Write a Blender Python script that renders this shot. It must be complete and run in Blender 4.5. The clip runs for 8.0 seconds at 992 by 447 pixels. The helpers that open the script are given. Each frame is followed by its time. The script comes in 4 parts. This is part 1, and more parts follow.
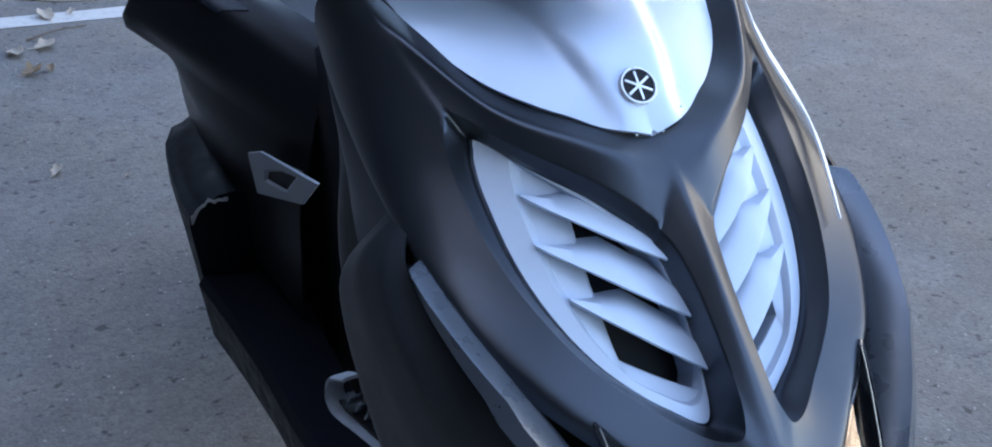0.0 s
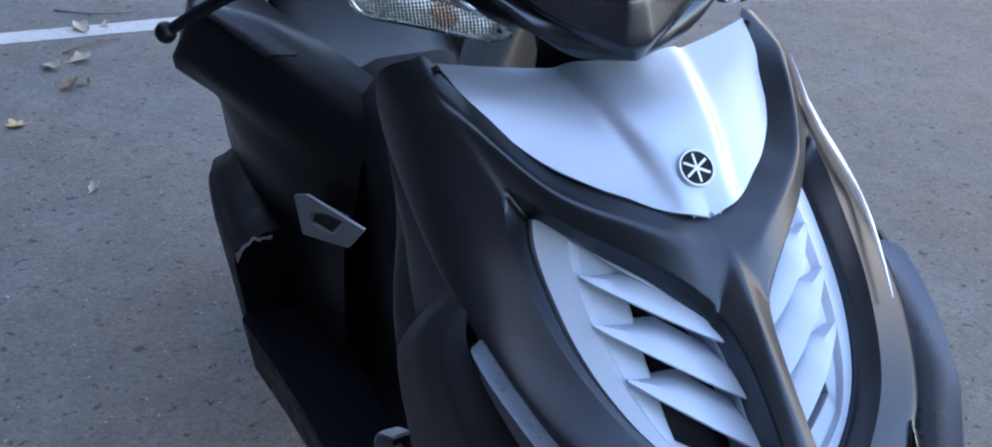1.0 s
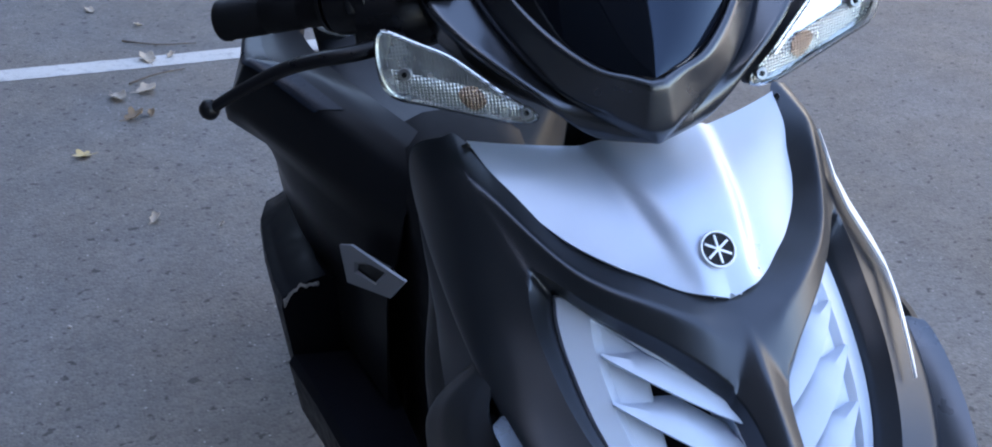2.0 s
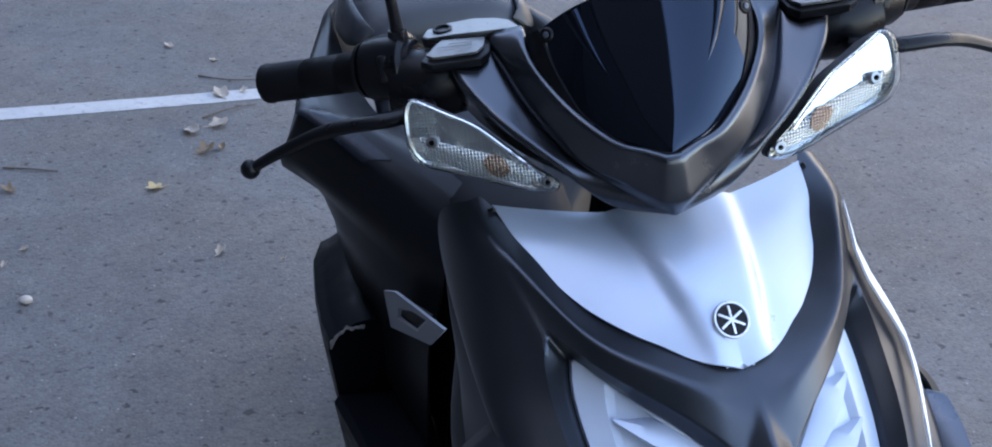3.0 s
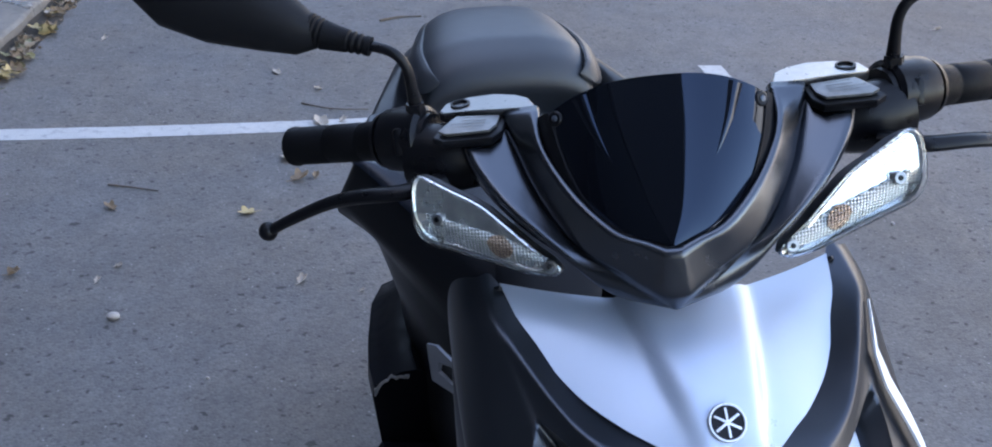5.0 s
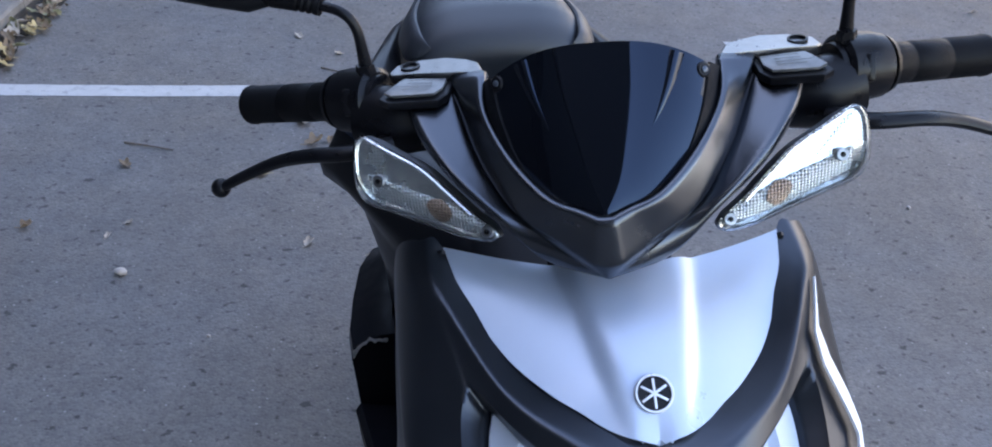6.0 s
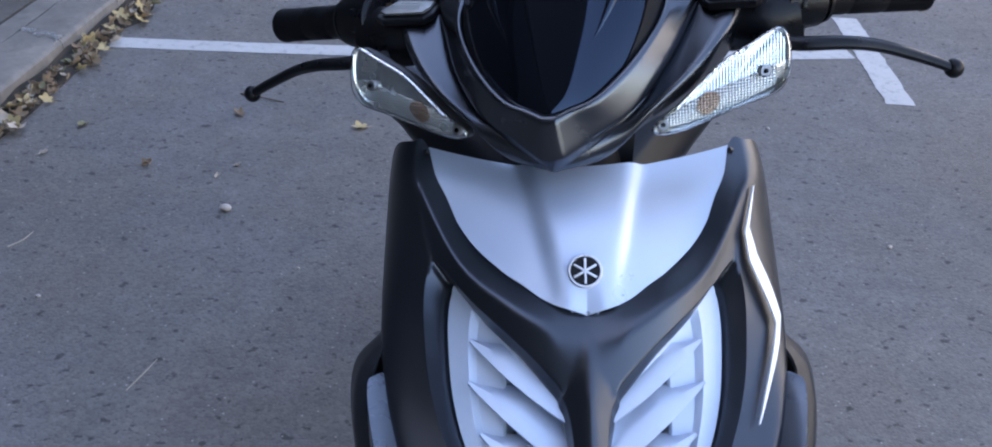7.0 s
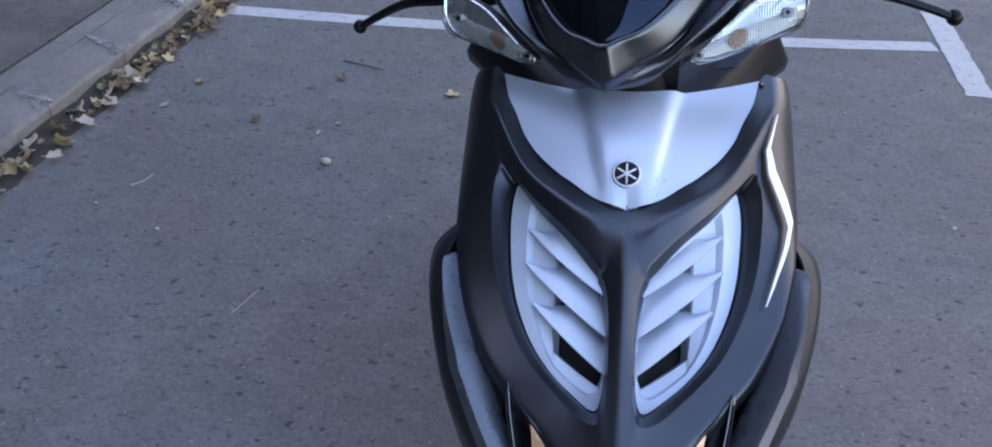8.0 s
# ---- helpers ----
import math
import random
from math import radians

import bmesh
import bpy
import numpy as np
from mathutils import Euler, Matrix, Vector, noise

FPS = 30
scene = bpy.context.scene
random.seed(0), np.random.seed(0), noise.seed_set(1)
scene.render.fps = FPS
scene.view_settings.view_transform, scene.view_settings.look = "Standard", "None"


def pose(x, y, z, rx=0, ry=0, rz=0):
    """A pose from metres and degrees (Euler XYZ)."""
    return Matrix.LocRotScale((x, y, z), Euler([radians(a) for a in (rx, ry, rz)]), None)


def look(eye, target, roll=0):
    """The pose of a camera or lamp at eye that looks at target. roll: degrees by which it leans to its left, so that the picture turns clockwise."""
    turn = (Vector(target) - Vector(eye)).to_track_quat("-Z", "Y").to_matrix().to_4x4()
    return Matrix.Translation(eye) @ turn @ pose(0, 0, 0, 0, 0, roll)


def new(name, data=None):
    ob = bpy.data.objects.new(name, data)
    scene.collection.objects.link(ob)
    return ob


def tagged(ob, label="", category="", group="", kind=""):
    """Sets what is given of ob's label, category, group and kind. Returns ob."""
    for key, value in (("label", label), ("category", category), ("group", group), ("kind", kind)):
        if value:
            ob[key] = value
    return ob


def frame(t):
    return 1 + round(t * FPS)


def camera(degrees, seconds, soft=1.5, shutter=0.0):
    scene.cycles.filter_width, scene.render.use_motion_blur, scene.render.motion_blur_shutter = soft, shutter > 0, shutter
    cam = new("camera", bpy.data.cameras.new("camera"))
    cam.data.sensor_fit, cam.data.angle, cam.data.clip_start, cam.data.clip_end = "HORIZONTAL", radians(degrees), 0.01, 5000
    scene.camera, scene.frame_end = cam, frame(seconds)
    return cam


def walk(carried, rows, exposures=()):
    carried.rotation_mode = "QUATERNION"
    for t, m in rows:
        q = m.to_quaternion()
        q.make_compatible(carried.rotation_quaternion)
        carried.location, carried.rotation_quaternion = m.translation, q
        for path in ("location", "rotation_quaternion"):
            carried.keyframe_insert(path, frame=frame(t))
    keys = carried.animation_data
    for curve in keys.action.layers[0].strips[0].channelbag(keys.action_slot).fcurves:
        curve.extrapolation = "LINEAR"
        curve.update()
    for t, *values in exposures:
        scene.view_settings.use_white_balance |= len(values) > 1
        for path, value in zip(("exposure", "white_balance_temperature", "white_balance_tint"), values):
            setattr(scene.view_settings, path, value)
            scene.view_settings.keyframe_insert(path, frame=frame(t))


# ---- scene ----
cam = camera(49.9, 8.0, soft=1.9)
PATH = [
    (0, (-0.4718, -0.5600, 1.2370), (0.3582, 0.9370, 0.2030), 6.1),
    (0.5, (-0.4898, -0.5430, 1.2670), (0.3322, 0.9570, 0.2310), 6.4),
    (1, (-0.4948, -0.5300, 1.2900), (0.3032, 0.9790, 0.2480), 6.3),
    (1.5, (-0.4868, -0.5290, 1.3180), (0.2632, 1.0050, 0.2770), 5.6),
    (3, (-0.4438, -0.5560, 1.3810), (0.1322, 1.0850, 0.3920), 4.1),
    (3.5, (-0.4298, -0.5630, 1.4010), (0.0792, 1.1130, 0.4350), 3.8),
    (4, (-0.4158, -0.5680, 1.4150), (0.0362, 1.1330, 0.4670), 3.5),
    (5.5, (-0.3238, -0.5440, 1.4190), (0.0212, 1.1670, 0.4420), 4.6),
    (6, (-0.2868, -0.5650, 1.4190), (0.0182, 1.1350, 0.4100), 5),
    (6.5, (-0.2238, -0.6380, 1.4200), (-0.0358, 1.0650, 0.3870), 4.3),
    (7, (-0.1618, -0.7220, 1.4340), (-0.1048, 0.9770, 0.3800), 3.4),
    (7.5, (-0.1288, -0.8260, 1.4600), (-0.1758, 0.8620, 0.3890), 3.3),
    (8, (-0.1288, -0.9250, 1.4600), (-0.2378, 0.7600, 0.3890), 3.3),
]
walk(cam, [(t, look(eye, target, roll)) for t, eye, target, roll in PATH],
     [(0.0, 3.06, 7050, 11), (1.5, 3.01, 7100, 14), (3.0, 3.04, 7300, 15), (6.0, 3.00, 7300, 17), (8.0, 2.78, 7250, 19)])

# ---- world, sun, exposure ----
SUN_EL, SUN_AZ = 40.0, 265.0
world = bpy.data.worlds.new("sky")
scene.world = world
world.use_nodes = True
wn = world.node_tree.nodes
sky = wn.new("ShaderNodeTexSky")
sky.sky_type, sky.sun_disc = "NISHITA", False
sky.sun_elevation, sky.sun_rotation = radians(SUN_EL), radians(SUN_AZ)
wn["Background"].inputs["Strength"].default_value = 0.15
world.node_tree.links.new(sky.outputs[0], wn["Background"].inputs["Color"])
sun = new("sun", bpy.data.lights.new("sun", "SUN"))
sun.data.energy, sun.data.angle, sun.data.color = 4.4, radians(0.53), (1.0, 0.95, 0.88)
sun.matrix_world = look((60 * math.sin(radians(SUN_AZ)), 60 * math.cos(radians(SUN_AZ)), 60 * math.tan(radians(SUN_EL))), (0, 0, 0))


# ---- materials ----
def shader(name, color, rough=0.5, metal=0.0, vary=0.12, scale=40.0, bump=0.0, bump_scale=400.0, coat=0.0, rough_vary=0.1,
           dust=None, dust_amount=0.0, dust_scale=9.0, spec=0.5):
    """A principled material with a broad and a fine variation of tone and gloss, and a fine relief."""
    m = bpy.data.materials.new(name)
    m.use_nodes = True
    n, l = m.node_tree.nodes, m.node_tree.links
    b = n["Principled BSDF"]
    co = n.new("ShaderNodeTexCoord")
    big, fine = n.new("ShaderNodeTexNoise"), n.new("ShaderNodeTexNoise")
    big.inputs["Scale"].default_value, big.inputs["Detail"].default_value = scale * 0.15, 4
    fine.inputs["Scale"].default_value, fine.inputs["Detail"].default_value = scale, 6
    for k in (big, fine):
        l.new(co.outputs["Object"], k.inputs["Vector"])
    add = n.new("ShaderNodeMath")
    add.operation = "ADD"
    l.new(big.outputs["Fac"], add.inputs[0])
    l.new(fine.outputs["Fac"], add.inputs[1])
    r = n.new("ShaderNodeMapRange")
    r.inputs["From Min"].default_value, r.inputs["From Max"].default_value = 0.6, 1.4
    r.inputs["To Min"].default_value, r.inputs["To Max"].default_value = 1 - vary, 1 + vary
    l.new(add.outputs[0], r.inputs["Value"])
    mul = n.new("ShaderNodeVectorMath")
    mul.operation = "SCALE"
    mul.inputs[0].default_value = color[:3]
    l.new(r.outputs[0], mul.inputs["Scale"])
    tone = mul.outputs[0]
    if dust:
        d = n.new("ShaderNodeTexNoise")
        d.inputs["Scale"].default_value, d.inputs["Detail"].default_value, d.inputs["Roughness"].default_value = dust_scale, 9, 0.7
        l.new(co.outputs["Object"], d.inputs["Vector"])
        dr = n.new("ShaderNodeMapRange")
        dr.inputs["From Min"].default_value, dr.inputs["From Max"].default_value = 0.52, 0.8
        dr.inputs["To Min"].default_value, dr.inputs["To Max"].default_value = 0.0, dust_amount
        l.new(d.outputs["Fac"], dr.inputs["Value"])
        mix = n.new("ShaderNodeMix")
        mix.data_type = "RGBA"
        l.new(dr.outputs[0], mix.inputs["Factor"])
        l.new(tone, mix.inputs["A"])
        mix.inputs["B"].default_value = (*dust, 1)
        tone = mix.outputs["Result"]
    l.new(tone, b.inputs["Base Color"])
    rr = n.new("ShaderNodeMapRange")
    rr.inputs["From Min"].default_value, rr.inputs["From Max"].default_value = 0.3, 0.7
    rr.inputs["To Min"].default_value, rr.inputs["To Max"].default_value = max(0.0, rough - rough_vary), rough + rough_vary
    l.new(fine.outputs["Fac"], rr.inputs["Value"])
    l.new(rr.outputs[0], b.inputs["Roughness"])
    b.inputs["Metallic"].default_value, b.inputs["Coat Weight"].default_value = metal, coat
    b.inputs["Specular IOR Level"].default_value = spec
    if bump:
        t = n.new("ShaderNodeTexNoise")
        t.inputs["Scale"].default_value, t.inputs["Detail"].default_value = bump_scale, 3
        l.new(co.outputs["Object"], t.inputs["Vector"])
        bp = n.new("ShaderNodeBump")
        bp.inputs["Strength"].default_value, bp.inputs["Distance"].default_value = bump, 0.002
        l.new(t.outputs["Fac"], bp.inputs["Height"])
        l.new(bp.outputs[0], b.inputs["Normal"])
    return m


def asphalt_shader():
    m = bpy.data.materials.new("asphalt")
    m.use_nodes = True
    n, l = m.node_tree.nodes, m.node_tree.links
    b = n["Principled BSDF"]
    co = n.new("ShaderNodeTexCoord")

    def noise_at(scale, detail, rough=0.6, stretch=None):
        k = n.new("ShaderNodeTexNoise")
        k.inputs["Scale"].default_value, k.inputs["Detail"].default_value, k.inputs["Roughness"].default_value = scale, detail, rough
        if stretch:
            mp = n.new("ShaderNodeMapping")
            mp.inputs["Scale"].default_value = stretch
            l.new(co.outputs["Object"], mp.inputs["Vector"])
            l.new(mp.outputs[0], k.inputs["Vector"])
        else:
            l.new(co.outputs["Object"], k.inputs["Vector"])
        return k.outputs["Fac"]

    def ranged(v, a, z, lo, hi):
        k = n.new("ShaderNodeMapRange")
        for key, val in (("From Min", a), ("From Max", z), ("To Min", lo), ("To Max", hi)):
            k.inputs[key].default_value = val
        l.new(v, k.inputs["Value"])
        return k.outputs[0]

    def times(a, c):
        k = n.new("ShaderNodeMath")
        k.operation = "MULTIPLY"
        l.new(a, k.inputs[0])
        l.new(c, k.inputs[1])
        return k.outputs[0]

    cells = n.new("ShaderNodeTexVoronoi")
    cells.inputs["Scale"].default_value = 130
    l.new(co.outputs["Object"], cells.inputs["Vector"])
    sep = n.new("ShaderNodeSeparateColor")
    l.new(cells.outputs["Color"], sep.inputs[0])
    grain = ranged(sep.outputs[0], 0, 1, 0.85, 1.16)
    # pits in the surface, with the shade of their hollows in the colour
    shaded_pits = times(ranged(noise_at(34, 2.5, 0.5, (1.0, 1.25, 1.0)), 0.315, 0.37, 0.36, 1.0), ranged(noise_at(75, 3, 0.6), 0.34, 0.46, 0.76, 1.0))
    broad = ranged(noise_at(0.9, 5), 0.3, 0.7, 0.85, 1.15)
    blot = ranged(noise_at(8.5, 7, 0.75), 0.3, 0.7, 0.80, 1.18)
    v = times(times(times(grain, shaded_pits), broad), blot)
    sc = n.new("ShaderNodeVectorMath")
    sc.operation = "SCALE"
    hue = n.new("ShaderNodeMix")
    hue.data_type = "RGBA"
    l.new(ranged(noise_at(1.7, 5, 0.6), 0.38, 0.62, 0.0, 1.0), hue.inputs["Factor"])
    hue.inputs["A"].default_value, hue.inputs["B"].default_value = (0.126, 0.113, 0.102, 1), (0.117, 0.113, 0.112, 1)
    l.new(hue.outputs["Result"], sc.inputs[0])
    l.new(v, sc.inputs["Scale"])
    specks = n.new("ShaderNodeTexVoronoi")
    specks.inputs["Scale"].default_value = 34
    l.new(co.outputs["Object"], specks.inputs["Vector"])
    spot = ranged(specks.outputs["Distance"], 0.05, 0.095, 0.8, 0.0)
    mix = n.new("ShaderNodeMix")
    mix.data_type = "RGBA"
    l.new(spot, mix.inputs["Factor"])
    l.new(sc.outputs[0], mix.inputs["A"])
    mix.inputs["B"].default_value = (0.32, 0.31, 0.30, 1)
    l.new(mix.outputs["Result"], b.inputs["Base Color"])
    b.inputs["Roughness"].default_value = 0.75
    bp = n.new("ShaderNodeBump")
    bp.inputs["Strength"].default_value, bp.inputs["Distance"].default_value = 0.35, 0.003
    l.new(times(ranged(cells.outputs["Distance"], 0.0, 0.6, 1.0, 0.0), shaded_pits), bp.inputs["Height"])
    l.new(bp.outputs[0], b.inputs["Normal"])
    return m


def worn_paint_shader():
    m = shader("worn_road_paint", (0.43, 0.425, 0.42), 0.7, vary=0.1, scale=60, bump=0.4, bump_scale=180,
               dust=(0.16, 0.16, 0.17), dust_amount=1.0, dust_scale=28)
    return m


def clear_shader():
    m = bpy.data.materials.new("clear_lens")
    m.use_nodes = True
    n, l = m.node_tree.nodes, m.node_tree.links
    b = n["Principled BSDF"]
    b.inputs["Base Color"].default_value = (0.93, 0.95, 0.96, 1)
    b.inputs["Transmission Weight"].default_value, b.inputs["Roughness"].default_value, b.inputs["IOR"].default_value = 1.0, 0.04, 1.12
    return m


def patchy(m):
    """Wears a coat of paint or mortar away in blotches."""
    n, l = m.node_tree.nodes, m.node_tree.links
    co, k, r = n.new("ShaderNodeTexCoord"), n.new("ShaderNodeTexNoise"), n.new("ShaderNodeMapRange")
    k.inputs["Scale"].default_value, k.inputs["Detail"].default_value, k.inputs["Roughness"].default_value = 38, 6, 0.7
    l.new(co.outputs["Object"], k.inputs["Vector"])
    for key, val in (("From Min", 0.38), ("From Max", 0.66), ("To Min", 0.0), ("To Max", 0.85)):
        r.inputs[key].default_value = val
    l.new(k.outputs["Fac"], r.inputs["Value"])
    l.new(r.outputs[0], n["Principled BSDF"].inputs["Alpha"])
    return m


GRAPHITE = shader("matt_graphite_plastic", (0.062, 0.069, 0.082), 0.34, 0.9, 0.05, 30, 0.05, 900, rough_vary=0.025, dust=(0.10, 0.10, 0.11), dust_amount=0.06, spec=0.5)
SILVER = shader("satin_silver_paint", (0.49, 0.565, 0.69), 0.36, 0.3, 0.03, 14, 0.04, 1200)
GRILLE_SILVER = shader("matt_silver_plastic", (0.50, 0.57, 0.68), 0.40, 0.2, 0.05, 14, 0.05, 1200, dust=(0.42, 0.46, 0.53), dust_amount=0.3, dust_scale=30)
GREY = shader("grey_satin_plastic", (0.075, 0.088, 0.110), 0.32, 0.3, 0.08, 30, 0.1, 900)
PRINT = shader("faded_print", (0.19, 0.19, 0.185), 0.6)
PALE_GREY = shader("pale_grey_plastic", (0.24, 0.26, 0.29), 0.45, 0.1, 0.08, 30, 0.1, 900)
INNER = shader("dark_grey_moulding", (0.026, 0.028, 0.033), 0.45, 0.1, 0.1, 40, 0.2, 900)
BLACK = shader("black_textured_plastic", (0.009, 0.0095, 0.0115), 0.55, 0.0, 0.2, 60, 0.07, 1100, dust=(0.02, 0.02, 0.022), dust_amount=0.15, spec=0.14)
BODY = shader("black_satin_bodywork", (0.018, 0.020, 0.024), 0.38, 0.0, 0.1, 40, 0.05, 900, rough_vary=0.04, spec=0.28)
BLACK_SATIN = shader("black_satin_metal", (0.005, 0.005, 0.0065), 0.34, 0.0, 0.15, 60, 0.06, 700, spec=0.22)
GLOSS = shader("glossy_black_paint", (0.02, 0.024, 0.032), 0.12, 0.3, 0.05, 20, coat=1.0, rough_vary=0.03)
SCREEN = shader("smoked_screen", (0.003, 0.0035, 0.005), 0.05, 0.0, 0.05, 20, rough_vary=0.02)
CHROME = shader("brushed_aluminium", (0.36, 0.355, 0.35), 0.36, 1.0, 0.05, 200)
MIRROR_CHROME = shader("bright_reflector", (0.85, 0.85, 0.86), 0.14, 1.0, 0.05, 60, 0.5, 260)
LABEL = shader("worn_metal_label", (0.21, 0.21, 0.205), 0.42, 0.6, 0.35, 140)
RUBBER = shader("black_rubber", (0.006, 0.006, 0.007), 0.5, 0.0, 0.12, 90, 0.15, 700, spec=0.1)
PALE_METAL = shader("pale_metal", (0.72, 0.72, 0.73), 0.35, 0.8, 0.05, 200)
SEAT = shader("black_vinyl", (0.019, 0.022, 0.028), 0.42, 0.0, 0.08, 40, 0.2, 900, rough_vary=0.02, spec=0.6)
AMBER_BRIGHT = shader("amber_reflector", (0.88, 0.52, 0.30), 0.25, 0.2, 0.1, 60, 0.4, 400)
WHITE = shader("white_decal", (0.85, 0.86, 0.88), 0.35, 0.0, 0.03, 60)
# near-black colour for sheets that give the shade inside openings
DARK = shader("dark_void_shade", (0.006, 0.006, 0.007), 0.6, 0.0, 0.2, 60)
RAW = shader("chipped_pale_plastic", (0.20, 0.19, 0.18), 0.8, 0.0, 0.3, 90, 0.8, 200)
WING = shader("dark_blue_black_paint", (0.010, 0.013, 0.020), 0.28, 0.1, 0.05, 20, rough_vary=0.03, spec=0.3)
TAIL_PAINT = shader("dark_satin_paint", (0.008, 0.0086, 0.0105), 0.33, 0.0, 0.08, 30, 0.05, 900, rough_vary=0.03, spec=0.2)
FIN = shader("satin_grey_paint", (0.105, 0.120, 0.146), 0.31, 0.6, 0.06, 30, 0.06, 900)
CLEAR = clear_shader()


def prism_shader(name="prism_reflector", color=(0.80, 0.82, 0.80), rough=0.22, metal=0.7, low=0.2, relief=0.55, pitch=125):
    """Bright reflector with a fine square prism grid, its troughs shaded in the colour."""
    m = shader(name, color, rough, metal, 0.06, 60)
    n, l = m.node_tree.nodes, m.node_tree.links
    co = n.new("ShaderNodeTexCoord")
    waves = []
    for d in ("X", "Z"):
        w = n.new("ShaderNodeTexWave")
        w.bands_direction = d
        w.inputs["Scale"].default_value = pitch
        l.new(co.outputs["Object"], w.inputs["Vector"])
        waves.append(w.outputs["Fac"])
    add = n.new("ShaderNodeMath")
    add.operation = "ADD"
    l.new(waves[0], add.inputs[0])
    l.new(waves[1], add.inputs[1])
    bp = n.new("ShaderNodeBump")
    bp.inputs["Strength"].default_value, bp.inputs["Distance"].default_value = relief, 0.001
    l.new(add.outputs[0], bp.inputs["Height"])
    l.new(bp.outputs[0], n["Principled BSDF"].inputs["Normal"])
    # troughs of the grid darkened for the prisms' dark reflections
    dark = n.new("ShaderNodeMapRange")
    for key, val in (("From Min", 0.25), ("From Max", 0.9), ("To Min", low), ("To Max", 1.0)):
        dark.inputs[key].default_value = val
    l.new(add.outputs[0], dark.inputs["Value"])
    tone = n.new("ShaderNodeVectorMath")
    tone.operation = "SCALE"
    tone.inputs[0].default_value = color
    l.new(dark.outputs[0], tone.inputs["Scale"])
    l.new(tone.outputs[0], n["Principled BSDF"].inputs["Base Color"])
    return m


PRISM = prism_shader()
REFLECTOR = prism_shader("metallised_reflector", (0.84, 0.86, 0.84), 0.22, 0.95, 0.72, 0.14, 125)
PRISM_AMBER = prism_shader("amber_prism", (0.50, 0.35, 0.265), low=0.16)
PLATE = shader("grey_inner_plastic", (0.15, 0.155, 0.165), 0.38, 0.1, 0.06, 30, 0.05, 900)
COWL_PAINT = shader("satin_graphite_paint", (0.090, 0.098, 0.112), 0.25, 0.95, 0.06, 30, 0.05, 900, rough_vary=0.03)
FOOT = shader("dark_moulded_plastic", (0.006, 0.0065, 0.009), 0.4, 0.0, 0.15, 40, 0.05, 700, spec=0.05)
SCREEN.node_tree.nodes["Principled BSDF"].inputs["Specular Tint"].default_value = (0.5, 0.68, 1.0, 1)
ASPHALT = asphalt_shader()
PAINT = worn_paint_shader()
PAVING = shader("old_dark_asphalt", (0.090, 0.080, 0.070), 0.85, 0.0, 0.45, 45, 1.0, 130, dust=(0.025, 0.022, 0.02), dust_amount=1.0, dust_scale=26)
CONCRETE = shader("kerb_concrete", (0.165, 0.150, 0.134), 0.85, 0.0, 0.34, 40, 1.0, 140, dust=(0.070, 0.062, 0.052), dust_amount=0.9, dust_scale=9)
MORTAR = patchy(shader("pale_mortar", (0.30, 0.29, 0.28), 0.85, 0.0, 0.3, 60, 0.5, 200))
LEAF = shader("dry_leaf", (0.21, 0.145, 0.09), 0.7, 0.0, 0.45, 25, 0.4, 220)
LEAF_PALE = shader("pale_dry_leaf", (0.38, 0.32, 0.26), 0.7, 0.0, 0.35, 25, 0.4, 220)
LEAF_YELLOW = shader("yellow_leaf", (0.38, 0.29, 0.14), 0.6, 0.0, 0.3, 25, 0.4, 220)
LEAF_GREEN = shader("olive_leaf", (0.17, 0.155, 0.075), 0.65, 0.0, 0.35, 25, 0.4, 220)
TWIG = shader("dry_twig", (0.10, 0.075, 0.055), 0.8, 0.0, 0.3, 60)
STONE = shader("small_pebble", (0.42, 0.38, 0.35), 0.8, 0.0, 0.25, 80, 0.5, 200)
SOIL = shader("gutter_dirt", (0.035, 0.028, 0.022), 0.95, 0.0, 0.4, 60, 1.0, 120)
# surfaces of the unseen blocks: dark against reflections, pale to bounce sun
UNSEEN_WALL = shader("unseen_dark_wall", (0.016, 0.017, 0.021), 0.85, 0.0, 0.25, 3, 0.5, 20)
FACADE = shader("unseen_pale_facade", (0.45, 0.45, 0.445), 0.85, 0.0, 0.15, 3, 0.5, 20)


# ---- mesh helpers ----
def smooth_line(pts, n, closed=False):
    """n points along a Catmull-Rom curve through pts, evenly spread over its spans."""
    p = [np.array(q, float) for q in pts]
    k = len(p)
    spans = k if closed else k - 1
    out = []
    for i in range(n):
        f = i / (n if closed else n - 1) * spans
        j = min(int(f), spans - 1)
        f -= j
        if closed:
            a, b, c, d = (p[(j + o) % k] for o in (-1, 0, 1, 2))
        else:
            b, c = p[j], p[j + 1]
            a = p[j - 1] if j else 2 * b - c
            d = p[j + 2] if j + 2 < k else 2 * c - b
        out.append(0.5 * (2 * b + (c - a) * f + (2 * a - 5 * b + 4 * c - d) * f * f + (3 * b - a - 3 * c + d) * f ** 3))
    return out


def grid(bm, rows, close_u=False, close_v=False, flip=False):
    """Quads over rows of points; close_u joins each row's ends, close_v the last row and the first."""
    vs = [[bm.verts.new(tuple(float(c) for c in q)) for q in row] for row in rows]
    nr, nc = len(vs), len(vs[0])
    for i in range(nr if close_v else nr - 1):
        for j in range(nc if close_u else nc - 1):
            q = [vs[i][j], vs[i][(j + 1) % nc], vs[(i + 1) % nr][(j + 1) % nc], vs[(i + 1) % nr][j]]
            if len(set(q)) == 4:
                bm.faces.new(q[::-1] if flip else q)
    return vs


def cap(bm, ring):
    bm.faces.new(ring)


